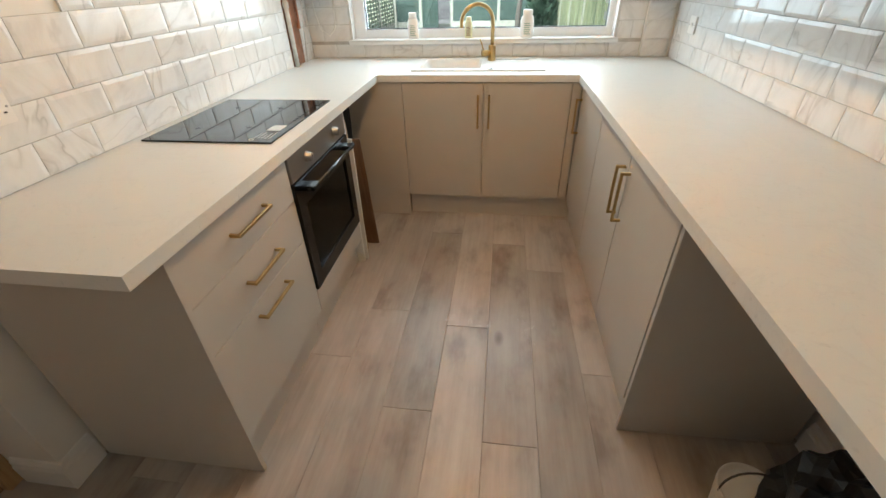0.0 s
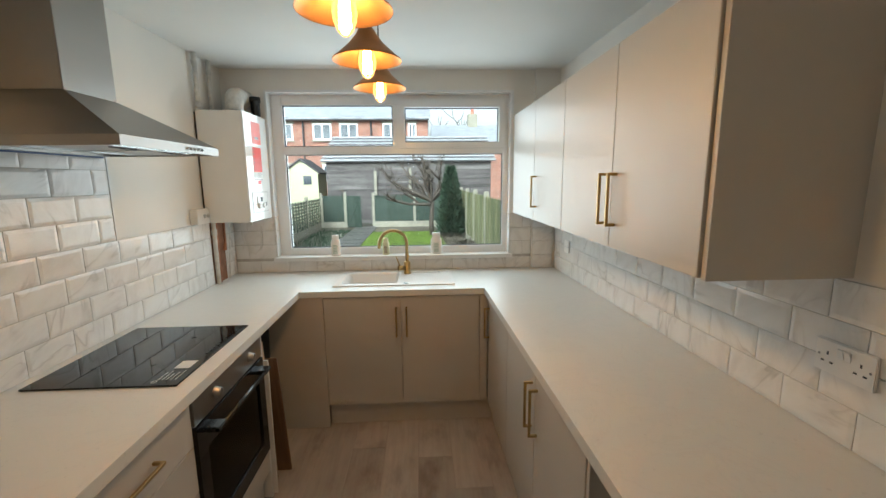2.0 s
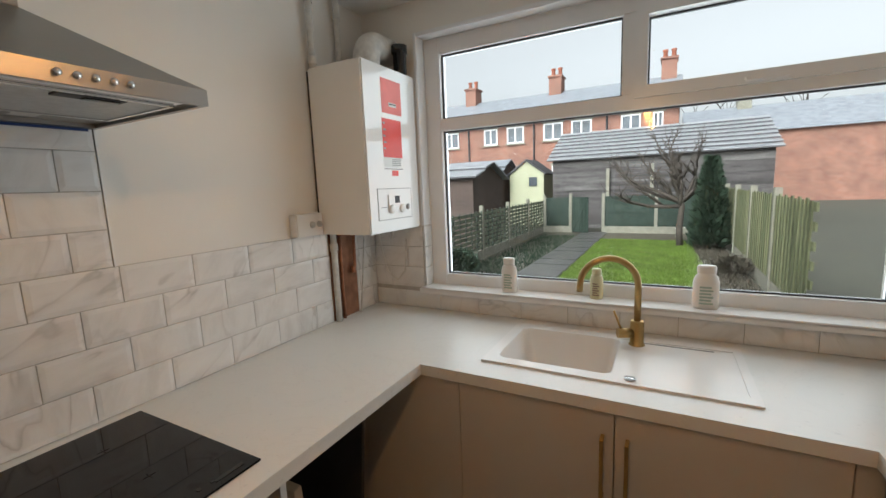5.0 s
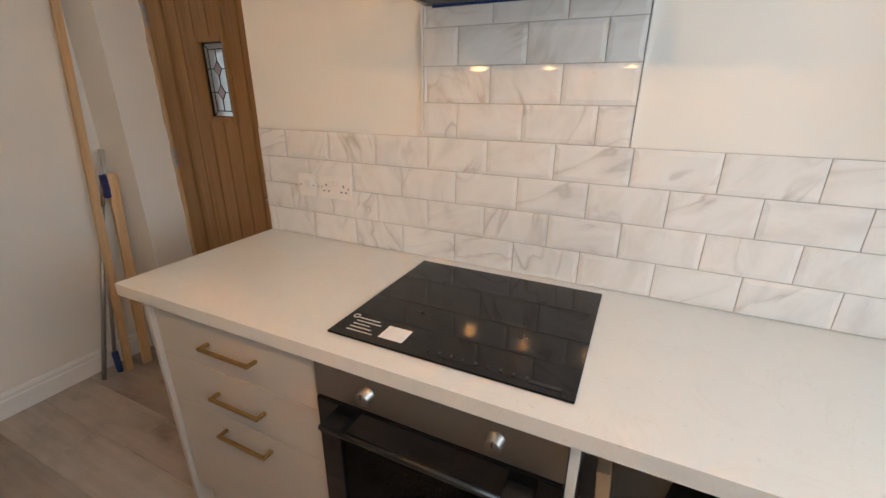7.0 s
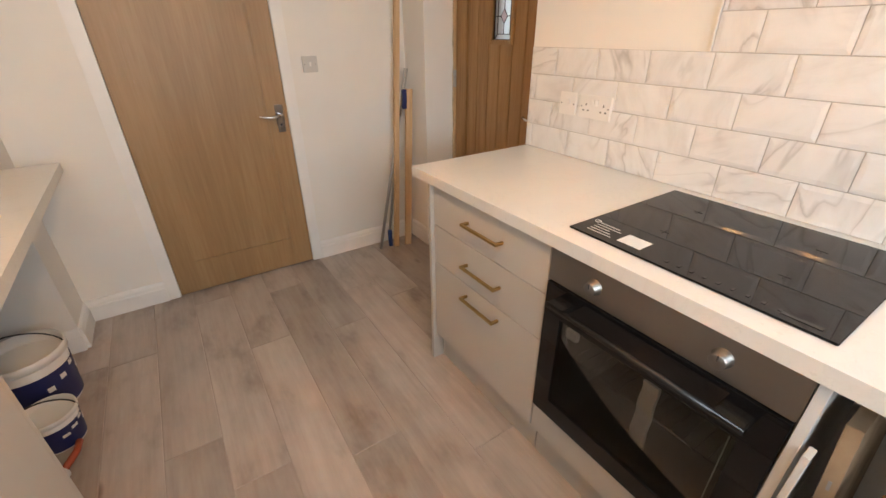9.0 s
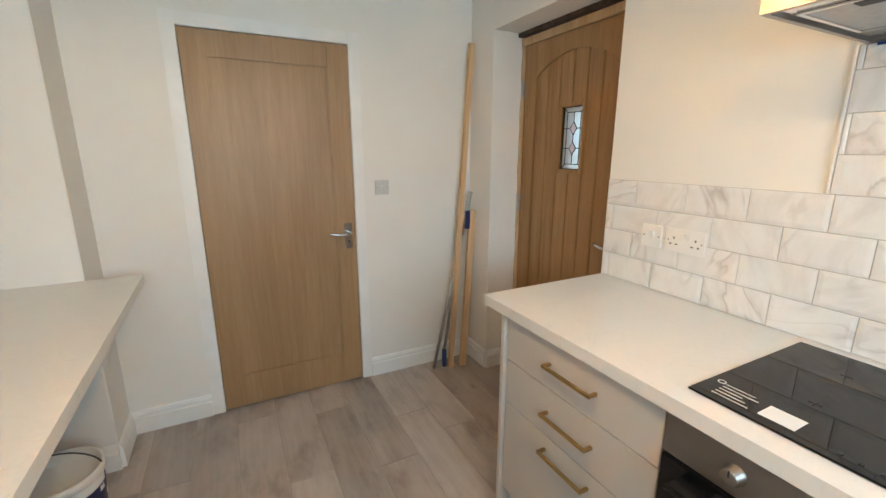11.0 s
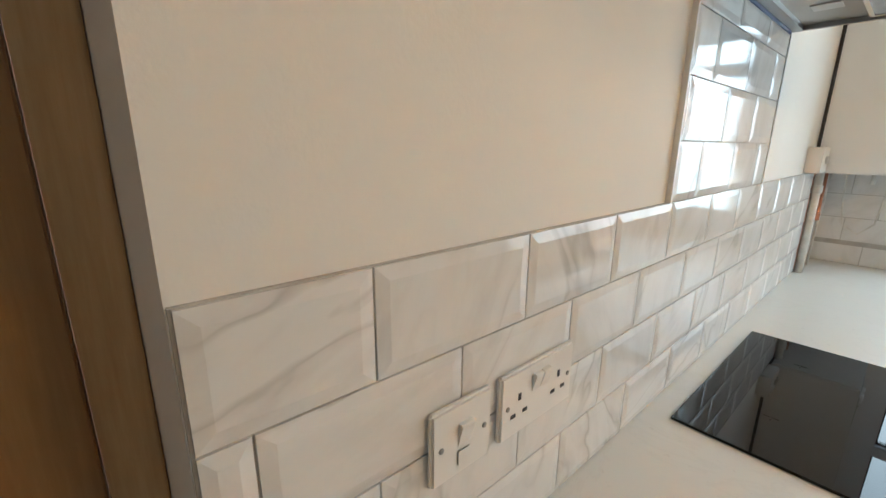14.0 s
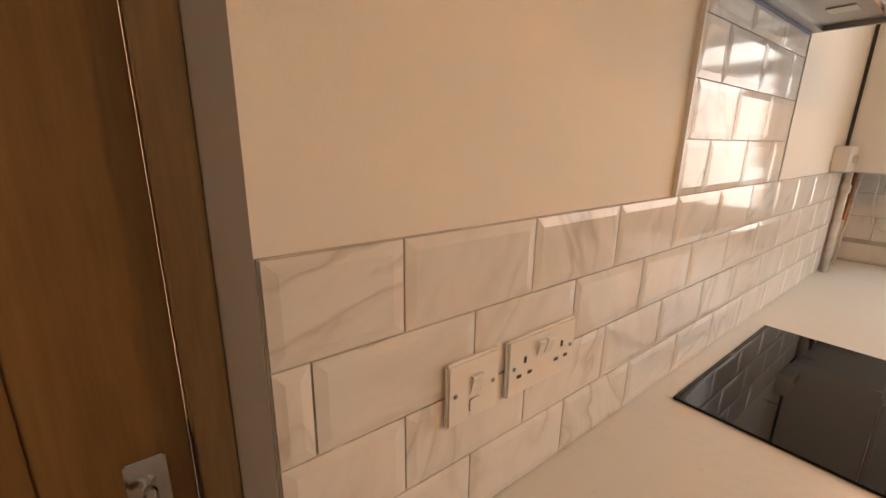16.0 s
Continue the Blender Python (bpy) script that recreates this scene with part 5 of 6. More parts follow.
bucket("large white and navy plaster bucket under the worktop", (1.138, 0.29, 0), 0.135, 0.27, NAVY)
bucket("small white and navy tub beside the bucket", (1.062, 0.57, 0), 0.085, 0.15, NAVY)
bucket("open white tub with grey grout residue", (1.125, 1.01, 0), 0.085, 0.13, PLASTIC)
bag = bmesh.new()
bmesh.ops.create_icosphere(bag, subdivisions=4, radius=1.0)
for v in bag.verts:
    n = noise.noise(v.co * 2.3) * 0.25 + noise.noise(v.co * 6.0) * 0.12
    v.co = v.co * (1 + n)
    v.co = Vector((v.co.x * 0.13, v.co.y * 0.19, max(-0.9, v.co.z) * 0.21))
lowest = min(v.co.z for v in bag.verts)
tagged(part("rubbish_bag", bag, BINBAG, None, "", pose(1.245, 0.88, -lowest + 0.001)), "crumpled black bag of rubble and offcuts", "bag")
gun = thing("sealant_gun", "white sealant cartridge lying with orange gun", "tool", (1.12, 0.95, 0))
under(gun, "cartridge", bm_tube([(1.10, 0.93, 0.03), (1.03, 0.78, 0.03)], 0.024, 16), PLASTIC)
under(gun, "nozzle", bm_tube([(1.10, 0.93, 0.03), (1.135, 1.02, 0.055)], 0.011, 10, taper=0.3), PLASTIC, "tapered nozzle")
under(gun, "frame", bm_tube([(1.03, 0.78, 0.034), (1.00, 0.70, 0.03), (1.0, 0.64, 0.02)], 0.012, 10), ORANGE, "orange frame")
tagged(part("rubber_glove", bm_lathe([(0, 0), (0.05, 0.002), (0.06, 0.03), (0.035, 0.07), (0.05, 0.12), (0, 0.14)], 9, m=pose(1.27, 1.02, 0.001, 8, 14, 0)), ORANGE), "crumpled orange rubber glove on floor", "glove")
tagged(part("yellow_sponge", bm_box(1.17, 1.25, 0.64, 0.70, 0.001, 0.055, 0.006), YELLOW), "yellow sponge beside the black bag", "sponge")

# ---- wet marks on the floor ----
WATER = pane_material("water_film", (0.97, 0.97, 0.97), 1.45)
drops = bmesh.new()
rw = random.Random(17)
for cx, cy_ in ((0.17, 1.76), (0.25, 1.72), (0.33, 1.74), (0.53, 1.75), (0.57, 1.70), (0.52, 1.84), (0.22, 1.84)):
    for _ in range(3):
        ox, oy, rr = cx + rw.uniform(-0.03, 0.03), cy_ + rw.uniform(-0.045, 0.045), rw.uniform(0.006, 0.016)
        ringw = [drops.verts.new((ox + rr * rw.uniform(0.6, 1.2) * math.cos(a * 0.524), oy + rr * 1.7 * rw.uniform(0.6, 1.2) * math.sin(a * 0.524), 0.0006)) for a in range(12)]
        drops.faces.new(ringw)
tagged(part("water_marks", drops, WATER), "small wet splashes drying on the planks", "water", kind="stuff")

# ---- outdoors ----
G = -0.30
tagged(part("ground", bm_box(-400, 400, -400, 900, G - 0.4, G), GROUND), "wet ground with low growth", "ground", kind="structure")
tagged(part("side_passage", bm_box(-2.5, XL - 0.3, -4, 3.7, G, -0.06), SLAB), "paved side passage", "pavement", kind="structure")
setting("flower_bed", bm_box(-3.6, 1.72, 4.0, 17.1, G, G + 0.02), SOIL, "dark wet soil bed", "soil")


def scatter_blades(name, x0, x1, y0, y1, z, count, height, material, label, category, seed):
    r = random.Random(seed)
    verts, faces = [], []
    for _ in range(count):
        x, y, a = r.uniform(x0, x1), r.uniform(y0, y1), r.uniform(0, 6.28)
        h, w = height * r.uniform(0.5, 1.2), height * 0.16
        dx, dy = math.cos(a) * w, math.sin(a) * w
        lx, ly = r.uniform(-0.5, 0.5) * h, r.uniform(-0.5, 0.5) * h
        k = len(verts)
        verts += [(x - dx, y - dy, z), (x + dx, y + dy, z), (x + lx, y + ly, z + h)]
        faces.append((k, k + 1, k + 2))
    me = bpy.data.meshes.new(name)
    me.from_pydata(verts, [], faces)
    me.materials.append(material)
    return tagged(new(name, me), label, category, kind="stuff")


setting("lawn", bm_prism([(-1.35, 7.2), (0.9, 7.2), (1.15, 9.0), (1.0, 14.2), (0.2, 15.2), (-1.35, 15.2)], "z", G + 0.02, G + 0.06), GRASS, "small wet green lawn", "lawn")
scatter_blades("grass", -1.35, 1.0, 7.2, 15.0, G + 0.06, 26000, 0.05, GRASS, "short green grass blades on the lawn", "grass", 3)
scatter_blades("bed_growth", -3.4, -2.25, 7.0, 16.0, G + 0.02, 2500, 0.10, CONIFER, "low weeds in the border", "plants", 4)
scatter_blades("leaf_litter", 1.0, 1.7, 7.5, 16.5, G + 0.02, 3500, 0.09, SOIL, "brown leaf litter along the fence", "litter", 5)
path = setting("pavement", bm_box(-2.25, -1.38, 4.2, 17.0, G + 0.02, G + 0.03), SOIL, "wet slab garden path", "path")
for k in range(20):
    under(path, "paving_slab", bm_box(-2.23, -1.40, 4.25 + k * 0.64, 4.85 + k * 0.64, G + 0.03, G + 0.055 + 0.004 * (k % 3), 0.006), SLAB)


def fence_panel(label, at, rz, length, height, material, style):
    """Concrete posts at both ends, a gravel board and boards between. It runs along +x before it is turned."""
    ob = thing("fence_panel", label, "fence")
    ob.matrix_basis = pose(*at, 0, 0, rz)
    part("post", bm_box(-0.05, 0.05, -0.05, 0.05, 0, height + 0.12, 0.01), CONCRETE, ob, "pale concrete post")
    part("gravel_board", bm_box(0.05, length - 0.05, -0.025, 0.025, 0, 0.25, 0.004), CONCRETE, ob, "concrete gravel board")
    if style == "lap":
        n = 7
        for k in range(n):
            z = 0.25 + (height - 0.25) * k / n
            part("board", bm_box(0.05, length - 0.05, -0.012 - 0.006 * (k % 2), 0.004, z, z + (height - 0.25) / n + 0.01), material, ob)
        for z in (0.34, 0.25 + (height - 0.25) / 2, height - 0.04):
            part("rail", bm_box(0.05, length - 0.05, -0.045, -0.02, z - 0.025, z + 0.025), material, ob)
    elif style == "woven":
        n, rows = 6, 9
        step_x, step_z = (length - 0.10) / n, (height - 0.28) / rows
        for k in range(n + 1):
            x = 0.05 + step_x * k
            part("upright", bm_box(max(0.05, x - 0.018), min(length - 0.05, x + 0.018), -0.03, 0.0, 0.25, height), FENCEGREEN, ob, "dark green upright")
        for j in range(rows):
            z = 0.27 + step_z * j
            for k in range(n):
                x, d = 0.05 + step_x * k, 0.02 if (j + k) % 2 else -0.006
                part("slat", bm_box(x + 0.016, x + step_x - 0.016, d - 0.03, d - 0.018, z, z + step_z * 0.72), material, ob)
    else:
        n = int(length / 0.16)
        for k in range(n):
            x = 0.06 + (length - 0.12) * k / n
            part("slat", bm_box(x, x + 0.085, -0.03, -0.01, 0.25, height + 0.03 * (k % 2)), material, ob)
        for k in range(6):
            z = 0.36 + (height - 0.42) * k / 5
            part("rail", bm_box(0.05, length - 0.05, -0.008, 0.014, z - 0.05, z + 0.05), material, ob)
    return ob


for k, (x, w) in enumerate(((-3.6, 0.95), (-1.55, 1.65), (0.10, 1.6))):
    fence_panel("dark green fence panel between concrete posts", (x, 17.15, G), 0, w, 1.28, FENCEGREEN, "lap")
gate = thing("garden_gate", "dark green wooden gate standing half open", "gate", (-2.62, 17.1, G))
gate.matrix_basis = pose(-2.62, 17.1, G, 0, 0, -35)
for k in range(6):
    part("board", bm_box(0.02 + k * 0.13, 0.14 + k * 0.13, -0.01, 0.01, 0.06, 1.3), FENCEGREEN, gate)
part("brace", bm_prism([(0.02, 0.15), (0.14, 0.15), (0.78, 1.2), (0.66, 1.2)], "y", -0.03, -0.01), FENCEGREEN, gate)
tagged(part("gate_post", bm_box(-2.72, -2.62, 17.1, 17.2, G, 1.12, 0.01), CONCRETE), "pale concrete gate post", "post")
for k in range(5):
    fence_panel("weathered green lattice fence panel with concrete posts", (-3.62, 7.2 + 1.95 * k, G), 90, 1.95, 1.22, WEATHERED, "woven")
for k in range(5):
    fence_panel("mossy pale slatted fence panel", (1.80, 16.9 - 1.9 * k, G), -90, 1.9, 1.50, FENCEPALE, "slat")


def lap_shed(name, label, x0, x1, y0, y1, zb, eave, ridge, material, roof, roof_steps):
    """A boarded shed with a pitched roof whose eave faces -y."""
    ob = thing(name, label, "shed", ((x0 + x1) / 2, y0, zb))
    ym = (y0 + y1) / 2
    under(ob, "wall", bm_prism([(y0 + 0.03, zb), (y1, zb), (y1, eave), (ym, ridge - 0.05), (y0 + 0.03, eave)], "x", x0, x1), material)
    n = max(5, int((eave - zb) / 0.16))
    for k in range(n):
        z = zb + (eave - zb) * k / n
        b = bm_prism([(y0, z), (y0 + 0.03, z), (y0 + 0.03, z + (eave - zb) / n), (y0 + 0.018, z + (eave - zb) / n)], "x", x0, x1)
        under(ob, "board", b, material)
    for k in range(roof_steps):
        a, c = k / roof_steps, (k + 1) / roof_steps
        ya, yc = y0 - 0.2 + (ym - y0 + 0.2) * a, y0 - 0.2 + (ym - y0 + 0.2) * c
        za, zc = eave + (ridge - eave) * a, eave + (ridge - eave) * c
        under(ob, "roof_sheet", bm_prism([(ya, za + 0.01), (yc + 0.02, zc - 0.03), (yc + 0.02, zc), (ya, za + 0.075)], "x", x0 - 0.2, x1 + 0.2), roof)
        # dark strip under the sheet's lip: the step's shade put in as colour
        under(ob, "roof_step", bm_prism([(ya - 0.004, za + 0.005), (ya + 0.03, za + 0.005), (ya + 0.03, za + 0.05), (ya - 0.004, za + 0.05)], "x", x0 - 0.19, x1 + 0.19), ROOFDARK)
    under(ob, "back_roof", bm_prism([(ym, ridge - 0.05), (y1 + 0.2, eave - 0.05), (y1 + 0.2, eave), (ym, ridge)], "x", x0 - 0.2, x1 + 0.2), roof)
    return ob


lap_shed("timber_garage", "long weathered timber outbuilding with grey stepped roof", -3.75, 3.5, 19.0, 24.5, G, 2.38, 3.75, SHEDWOOD, ROOFGREY, 8)
lap_shed("garden_shed", "brown timber shed with pale felt roof", -7.4, -4.5, 12.6, 15.0, G, 1.75, 2.25, SHEDBROWN, ROOFGREY, 2)
lap_shed("garden_shed", "dark low timber shed with felt roof", -9.0, -6.2, 19.0, 22.0, G, 1.9, 2.7, SHEDBROWN, SLATE, 2)
for x, h in ((-1.62, 2.0), (-0.1, 2.1)):
    tagged(part("garage_post", bm_box(x - 0.06, x + 0.06, 18.85, 18.97, G, h, 0.01), CONCRETE), "tall pale concrete post before timber outbuilding", "post")

wendy = thing("playhouse", "cream boarded playhouse with small dark window", "playhouse", (-4.8, 20, G))
gx0, gx1 = -5.9, -4.35
under(wendy, "wall", bm_prism([(gx0, G), (gx1, G), (gx1, 1.95), ((gx0 + gx1) / 2, 2.52), (gx0, 1.95)], "y", 19.9, 21.6), CREAMBOARD)
under(wendy, "roof", bm_prism([(gx0 - 0.1, 1.90), ((gx0 + gx1) / 2, 2.53), (gx1 + 0.1, 1.90), (gx1 + 0.1, 1.97), ((gx0 + gx1) / 2, 2.62), (gx0 - 0.1, 1.97)], "y", 19.8, 21.7), ROOFDARK)
wd = under(wendy, "window", bm_box(-5.0, -4.65, 19.86, 19.9, 1.45, 1.80), PANE_DARK, "small dark window")
under(wd, "frame", bm_boxes([(-5.02, -4.63, 19.85, 19.87, 1.43, 1.46), (-5.02, -4.63, 19.85, 19.87, 1.79, 1.82), (-4.835, -4.815, 19.85, 19.87, 1.46, 1.79)]), ROOFDARK)


def far_window(owner, x0, x1, z0, z1, y):
    w = under(owner, "window", bm_boxes([(x0, x0 + 0.09, y - 0.06, y + 0.02, z0, z1), (x1 - 0.09, x1, y - 0.06, y + 0.02, z0, z1), (x0 + 0.09, x1 - 0.09, y - 0.06, y + 0.02, z0, z0 + 0.1), (x0 + 0.09, x1 - 0.09, y - 0.06, y + 0.02, z1 - 0.09, z1), ((x0 + x1) / 2 - 0.05, (x0 + x1) / 2 + 0.05, y - 0.06, y + 0.02, z0 + 0.1, z1 - 0.09)]), UPVC, "white framed window")
    under(w, "pane", bm_box(x0 + 0.09, x1 - 0.09, y - 0.03, y - 0.02, z0 + 0.1, z1 - 0.09), PANE_DARK, "dark pane")
    under(w, "sill", bm_box(x0 - 0.1, x1 + 0.1, y - 0.12, y - 0.06, z0 - 0.1, z0), CONCRETE)
    under(w, "lintel", bm_box(x0 - 0.1, x1 + 0.1, y - 0.02, y + 0.02, z1, z1 + 0.16), CONCRETE)


house = thing("terraced_houses", "row of red brick terraced houses with slate roofs", "house", (-14, 30, G))
HYF = 30.0
under(house, "wall", bm_box(-34, 0.9, HYF, HYF + 9, G, 5.75), BRICK)
under(house, "roof", bm_prism([(HYF - 0.3, 5.70), (HYF + 4.5, 8.1), (HYF + 9.3, 5.70), (HYF + 9.3, 5.85), (HYF + 4.5, 8.3), (HYF - 0.3, 5.85)], "x", -34.2, 1.1), SLATE)
under(house, "gutter", bm_box(-34, 1.0, HYF - 0.36, HYF - 0.24, 5.62, 5.72), INK, "dark gutter")
for x0, x1 in ((-19.5, -18.3), (-16.9, -15.8), (-14.4, -13.2), (-11.2, -10.2), (-9.5, -8.3), (-6.95, -5.7), (-5.15, -3.9), (-2.2, -1.1), (-0.45, 0.1)):
    far_window(house, x0, x1, 4.35, 5.45, HYF)
for x0, x1 in ((-14.6, -13.4), (-11.4, -10.4), (-9.0, -8.0), (-6.4, -5.5)):
    far_window(house, x0, x1, 1.6, 2.7, HYF)
for x in (-12.4, -7.6, -3.0):
    under(house, "drainpipe", bm_tube([(x, HYF - 0.07, G), (x, HYF - 0.07, 5.6)], 0.06, 8), INK, "dark drainpipe")
for x, z in ((-13.9, 8.0), (-7.1, 8.0), (0.3, 8.0), (-21, 8.0)):
    stack = under(house, "chimney", bm_box(x - 0.45, x + 0.45, HYF + 3.9, HYF + 5.1, 7.2, z + 1.25), BRICK, "brick chimney stack")
    under(stack, "chimney_cap", bm_box(x - 0.52, x + 0.52, HYF + 3.8, HYF + 5.2, z + 1.25, z + 1.38), BRICK)
    for dx in (-0.25, 0.25):
        under(stack, "chimney_pot", bm_lathe([(0.16, 0), (0.13, 0.45), (0.17, 0.5), (0.17, 0.6), (0, 0.6)], 14, m=pose(x + dx, HYF + 4.5, z + 1.38)), TERRACOTTA, "terracotta pot")
under(house, "roof_light", bm_box(-1.9, -1.1, HYF + 2.4, HYF + 3.4, 7.25, 7.42), UPVC, "small pale roof light")
house2 = thing("far_terrace", "lower brick terrace with long slate roof", "house", (10, 40, G))
under(house2, "wall", bm_box(1.6, 30, 38, 46, G, 4.6), BRICK)
under(house2, "roof", bm_prism([(37.7, 4.5), (42, 6.6), (46.3, 4.5), (46.3, 4.65), (42, 6.8), (37.7, 4.65)], "x", 1.4, 30.2), SLATE)
st = under(house2, "chimney", bm_box(5.0, 5.9, 41.5, 42.5, 6.3, 7.8), CONCRETE, "grey rendered chimney stack")
under(st, "chimney_pot", bm_lathe([(0.18, 0), (0.15, 0.5), (0, 0.5)], 12, m=pose(5.45, 42, 7.8)), TERRACOTTA)


def branch(bm, start, way, length, radius, depth, r, bend=0.35):
    pts = [Vector(start)]
    d = Vector(way).normalized()
    for _ in range(4):
        d = (d + Vector((r.uniform(-bend, bend), r.uniform(-bend, bend), r.uniform(-0.1, bend * 0.8)))).normalized()
        pts.append(pts[-1] + d * length / 4)
    bm_tube(pts, radius, 6 if depth > 1 else 4, bm, 0.55)
    if depth:
        for _ in range(4 if depth > 1 else 5):
            at = pts[r.randint(1, 4)]
            branch(bm, at, d + Vector((r.uniform(-1, 1), r.uniform(-1, 1), r.uniform(-0.2, 0.7))), length * r.uniform(0.45, 0.7), radius * 0.5, depth - 1, r)


tree = thing("bare_tree", "small bare fruit tree with spreading branches", "tree", (0.72, 14.0, G))
r1 = random.Random(11)
under(tree, "trunk", bm_tube([(0.72, 14.0, G), (0.70, 14.0, 0.25), (0.74, 14.0, 0.75), (0.70, 14.02, 1.1)], 0.085, 12, taper=0.7), BARK)
crown = bmesh.new()
for way, ln in (((-1, 0, 0.25), 1.25), ((-0.8, 0.3, 0.6), 1.1), ((0.25, 0, 1), 1.15), ((1, 0.1, 0.5), 0.9), ((-0.25, -0.2, 1), 1.2), ((0.6, -0.4, 0.8), 0.8), ((-1, -0.3, 0.1), 1.5), ((-0.9, 0.2, 0.35), 1.45), ((0.5, 0.3, 0.7), 1.0), ((-0.4, 0.1, 0.9), 1.3)):
    branch(crown, (0.71, 14.0, r1.uniform(0.75, 1.08)), way, ln, 0.058, 2, r1)
under(tree, "branches", crown, BARK)


def clump_plant(name, label, category, at, height, radius, count, size, material, seed, cone=True):
    ob = thing(name, label, category, at)
    r = random.Random(seed)
    part("trunk", bm_tube([(0, 0, 0), (0.02, 0, height * 0.3), (0, 0, height * 0.8)], 0.05 * radius / 0.5, 8, taper=0.3), BARK, ob)
    verts, faces = [], []
    for _ in range(count):
        u = r.random() ** 0.8
        z = height * (0.06 + 0.94 * u)
        rr = radius * ((1 - u) ** 0.7 if cone else math.sqrt(max(0.05, 1 - (2 * u - 1) ** 2))) * r.uniform(0.45, 1.08)
        a = r.uniform(0, 6.283)
        c = Vector((rr * math.cos(a), rr * math.sin(a), z))
        out = Vector((math.cos(a), math.sin(a), r.uniform(0.5, 1.6))).normalized() * size * r.uniform(0.6, 1.4)
        s = out.cross(Vector((r.uniform(-1, 1), r.uniform(-1, 1), r.uniform(-1, 1)))).normalized() * size * 0.28
        k = len(verts)
        verts += [tuple(c), tuple(c + out * 0.55 + s), tuple(c + out), tuple(c + out * 0.55 - s)]
        faces.append((k, k + 1, k + 2, k + 3))
    me = bpy.data.meshes.new("crown")
    me.from_pydata(verts, [], faces)
    me.materials.append(material)
    crown_ob = new("crown", me)
    crown_ob.parent = ob
    return ob


clump_plant("conifer", "narrow dark green conifer beside the fence", "tree", (1.32, 13.6, G), 2.2, 0.40, 4200, 0.16, CONIFER, 21)
clump_plant("shrub", "low straggly shrub at the fence foot", "shrub", (-3.1, 8.6, G), 0.6, 0.4, 1800, 0.08, CONIFER, 22, False)
clump_plant("shrub", "low brown shrub beside pale fence", "shrub", (1.45, 10.6, G), 0.34, 0.3, 500, 0.09, SOIL, 23, False)
far_trees = bmesh.new()
r2 = random.Random(9)
for k in range(16):
    x = 3 + k * 2.4 + r2.uniform(-0.7, 0.7)
    branch(far_trees, (x, 62, G), (0, 0, 1), r2.uniform(6, 9), 0.22, 2, r2, 0.2)
tagged(part("far_trees", far_trees, BARK), "distant bare winter trees", "trees", kind="stuff")

# ---- wall tiles ----
TW, TH, GAP = 0.2005, 0.1005, 0.0025
tile_meshes = {}


def tile_mesh(w, h):
    key = (round(w, 3), round(h, 3))
    if key not in tile_meshes:
        b = 0.013
        bx, bz = min(b, w * 0.3), min(b, h * 0.3)
        verts, faces = [], []
        for ix, iz, y in ((0, 0, 0.0), (0, 0, -0.0066), (bx, bz, -TF)):
            verts += [(-w / 2 + ix, y, -h / 2 + iz), (w / 2 - ix, y, -h / 2 + iz), (w / 2 - ix, y, h / 2 - iz), (-w / 2 + ix, y, h / 2 - iz)]
        for lo_ in (0, 4):
            for k in range(4):
                j = (k + 1) % 4
                faces.append((lo_ + k, lo_ + j, lo_ + 4 + j, lo_ + 4 + k))
        faces.append((8, 9, 10, 11))
        me = bpy.data.meshes.new("tile")
        me.from_pydata(verts, [], faces)
        me.materials.append(TILE)
        tile_meshes[key] = me
    return tile_meshes[key]


def tile_run(owner, place, rz, u0, u1, z0, z1, first_joint):
    """A row of tiles from u0 to u1 with a joint at first_joint. place(u) gives x, y on the wall."""
    pitch = TW + GAP
    k = math.floor((u0 - first_joint) / pitch)
    while first_joint + k * pitch < u1 - 0.004:
        a = max(u0, first_joint + k * pitch) + GAP / 2
        b = min(u1, first_joint + (k + 1) * pitch) - GAP / 2
        if b - a > 0.008:
            x, y = place((a + b) / 2)
            ob = new("tile", tile_mesh(b - a, z1 - z0 - GAP))
            ob.matrix_basis = pose(x, y, (z0 + z1) / 2, 0, 0, rz)
            ob.parent = owner
        k += 1


ROW = TH + GAP
rows_z = [TOP + 0.001 + ROW * k for k in range(5)]


def west(u):
    return (XL, u)


def east(u):
    return (XR, u)


def north(u):
    return (u, YN)


J = 1.200
for k in range(4):
    off = J if k % 2 else J + (TW + GAP) / 2
    tile_run(wall_west, west, 90, DY1 + 0.002, 3.030, rows_z[k], rows_z[k + 1], off)
    tile_run(wall_west, west, 90, 3.21, YN - 0.009, rows_z[k], rows_z[k + 1], off)
    tile_run(wall_east, east, -90, BY + 0.001, YN - 0.045 if k else YN - 0.045, rows_z[k], rows_z[k + 1], off + 0.06)
    if k:
        tile_run(wall_north, north, 0, XL + 0.001, WX0 - 0.004, rows_z[k], rows_z[k + 1], off - 0.05)
        tile_run(wall_north, north, 0, WX1 + 0.004, 1.217, rows_z[k], rows_z[k + 1], off - 0.05)
tile_run(wall_north, north, 0, XL + 0.001, 1.217, rows_z[0], WZ0 - 0.016, 0.01)
for k in range(4):
    z0 = rows_z[4] + ROW * k
    tile_run(wall_west, west, 90, 1.593, 2.203, z0, min(z0 + ROW, 1.690), J if (k + 4) % 2 else J + (TW + GAP) / 2)
for k in range(4):
    tile_run(tagged(bpy.data.objects["wall_boxing_north"]), lambda u: (u, YN - 0.035), 0, 1.219, XR - 0.009, rows_z[k], rows_z[k + 1], 1.219)
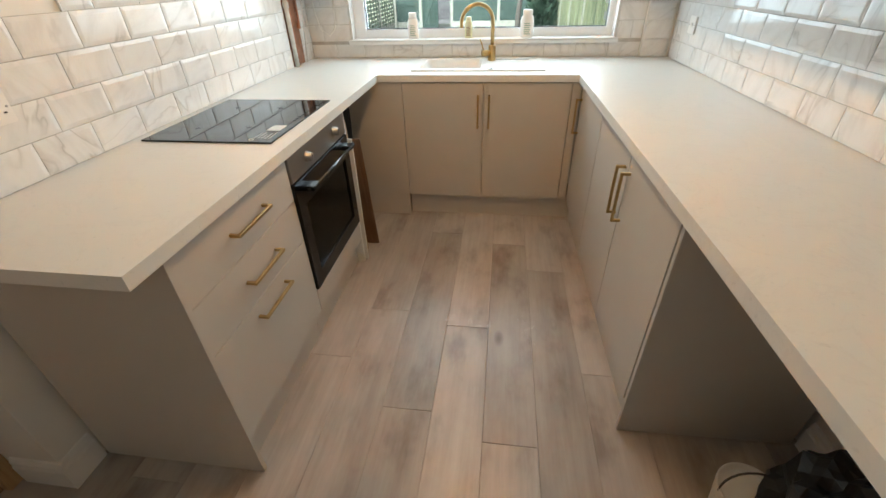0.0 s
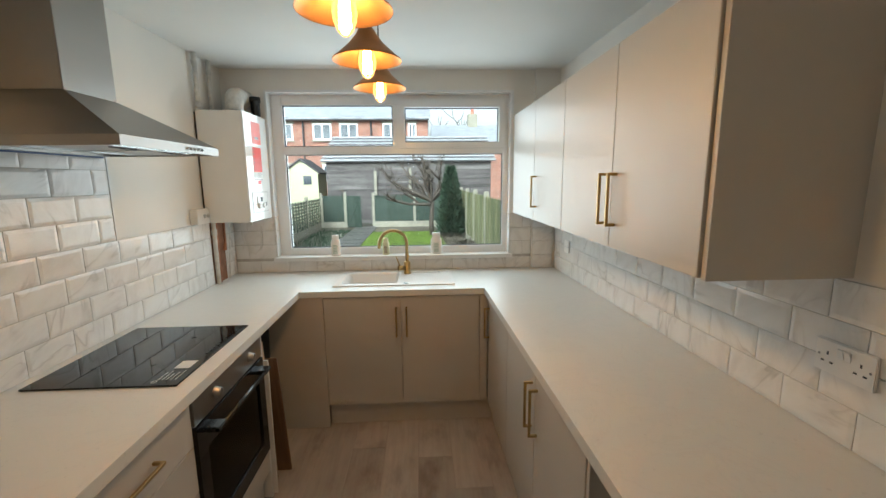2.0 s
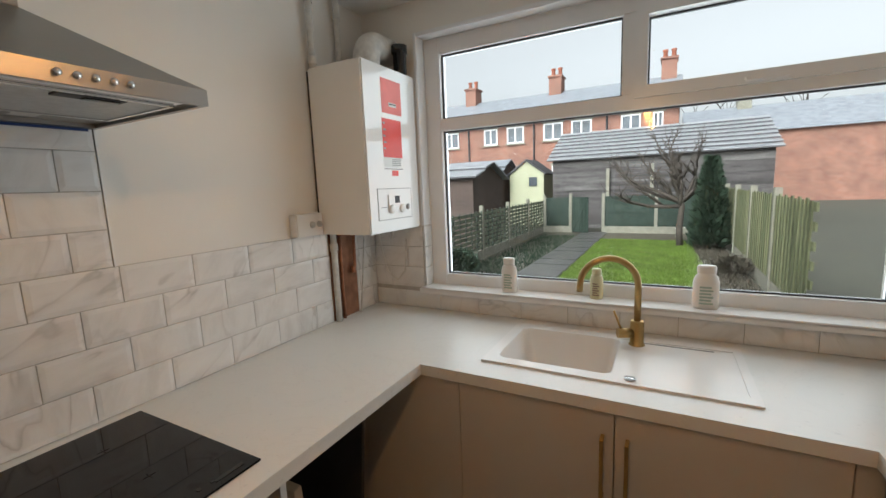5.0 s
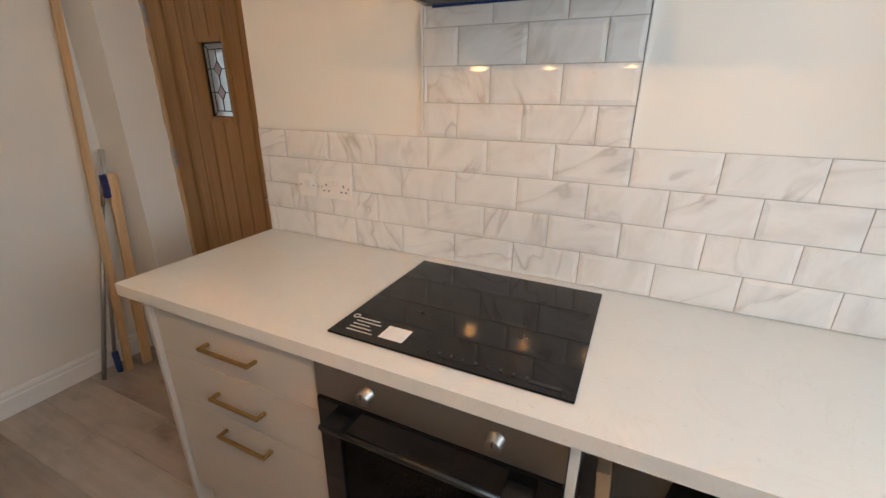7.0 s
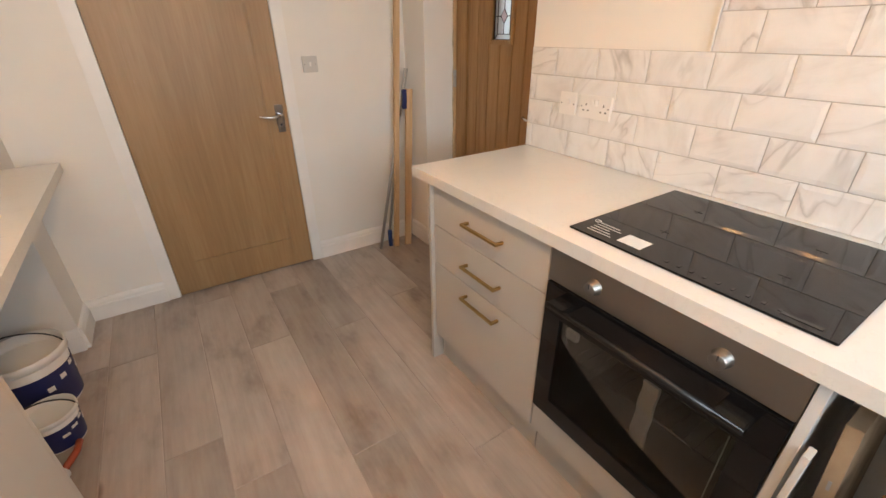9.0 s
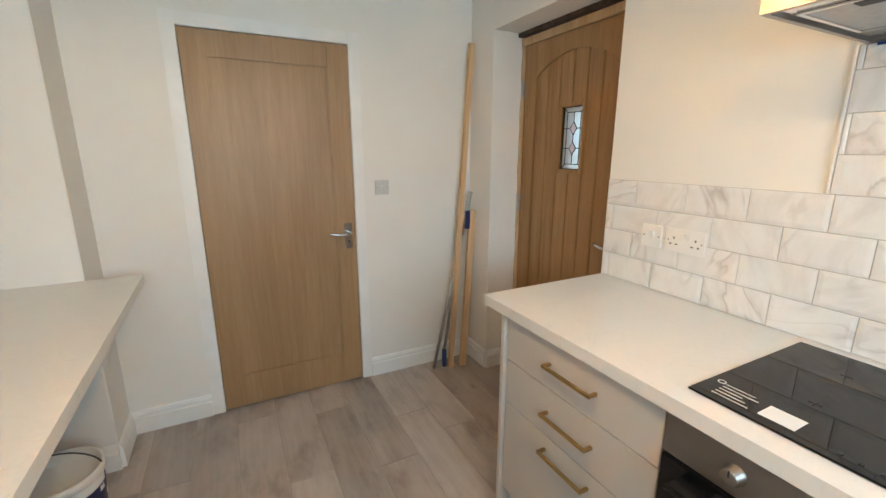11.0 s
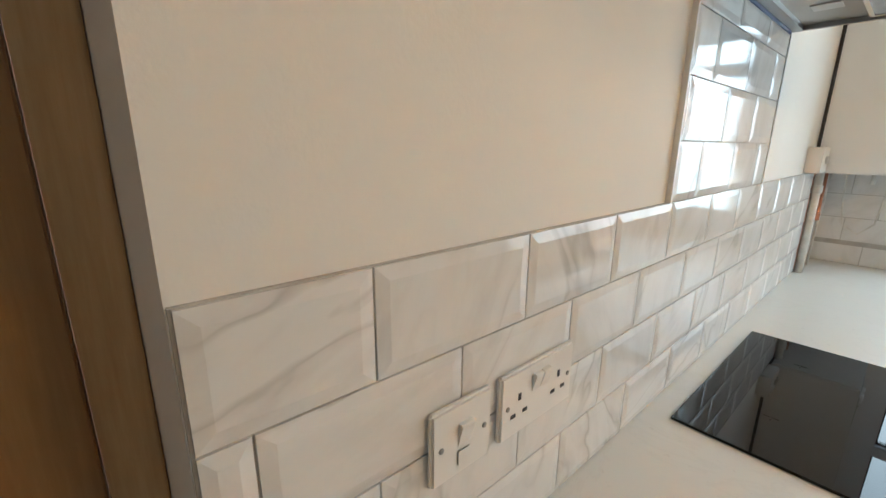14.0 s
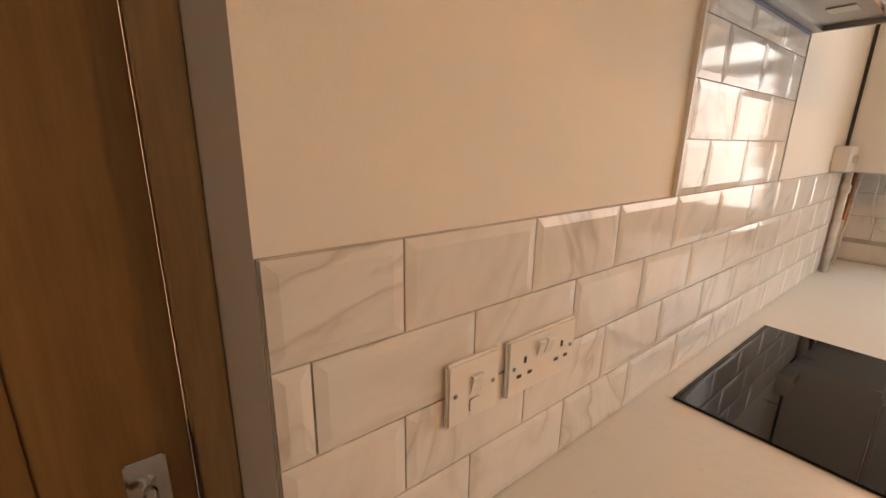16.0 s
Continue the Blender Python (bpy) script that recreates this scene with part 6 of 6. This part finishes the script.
for k in range(1, 4):
    z0, z1 = max(rows_z[k], WZ0 + 0.012), rows_z[k + 1]
    for x, rz in ((WX0, 90), (WX1, -90)):
        ob = new("tile", tile_mesh(FY0 - YN + 0.006, z1 - z0 - GAP))
        ob.matrix_basis = pose(x, (FY0 + YN) / 2 - 0.003, (z0 + z1) / 2, 0, 0, rz)
        ob.parent = wall_north
part("grout", bm_boxes([(XL, XL + 0.0038, DY1 + 0.001, 3.030, TOP + 0.0006, rows_z[4]), (XL, XL + 0.0038, 3.21, YN - 0.004, TOP + 0.0006, rows_z[4]), (XL, XL + 0.0038, 1.592, 2.204, rows_z[4], 1.692)]), GROUT, wall_west)
part("grout", bm_box(XR - 0.0038, XR, BY + 0.001, YN - 0.036, TOP + 0.0006, rows_z[4]), GROUT, wall_east)
part("grout", bm_boxes([(XL + 0.004, WX0 - 0.004, YN - 0.0038, YN, TOP + 0.0006, rows_z[4]), (WX0 - 0.004, WX1 + 0.004, YN - 0.0038, YN, TOP + 0.0006, WZ0 - 0.001), (WX1 + 0.004, 1.218, YN - 0.0038, YN, TOP + 0.0006, rows_z[4])]), GROUT, wall_north)
# tile edge trims of the spur behind the hob
setting("trim_6", bm_boxes([(XL, XL + 0.009, 1.586, 1.5915, rows_z[4], 1.690), (XL, XL + 0.009, 2.2045, 2.209, rows_z[4], 1.690)]), GLOSSWHITE, "thin white tile edge trim", "tile trim")

askew(wall_east, XR, YN, LEAN, 0.008)

# ---- floor planks ----
plank_meshes = {}


def plank_mesh(w, ln):
    key = (round(w, 3), round(ln, 3))
    if key not in plank_meshes:
        c = 0.0015
        verts = []
        for ix, z in ((0, -0.008), (0, -0.0015), (c, 0.0)):
            verts += [(-w / 2 + ix, -ln / 2 + ix, z), (w / 2 - ix, -ln / 2 + ix, z), (w / 2 - ix, ln / 2 - ix, z), (-w / 2 + ix, ln / 2 - ix, z)]
        faces = [(a + k, a + (k + 1) % 4, a + 4 + (k + 1) % 4, a + 4 + k) for a in (0, 4) for k in range(4)] + [(8, 9, 10, 11)]
        me = bpy.data.meshes.new("plank")
        me.from_pydata(verts, [], faces)
        me.materials.append(FLOORWOOD)
        plank_meshes[key] = me
    return plank_meshes[key]


PW, PL, PG = 0.195, 1.30, 0.0026
ends = {-1: 1.487, 0: 0.507, 1: 1.258, 2: 0.425, 3: 1.155, -2: 0.40, -3: 0.9, 4: 0.90, 5: 1.5}
for c in range(-4, 9):
    x0, x1 = max(XL - 0.25, -0.235 + PW * c), min(XR + 0.09, -0.235 + PW * (c + 1))
    if x1 - x0 < 0.01:
        continue
    e = ends.get(c, (c * 0.43) % 1.2)
    y = e - PL * 3
    while y < YN:
        a, b = max(YS - 0.02, y), min(YN, y + PL)
        if b - a > 0.02:
            ob = new("plank", plank_mesh(x1 - x0 - PG, b - a - PG))
            ob.location = ((x0 + x1) / 2, (a + b) / 2, 0)
            ob.parent = floor
        y += PL
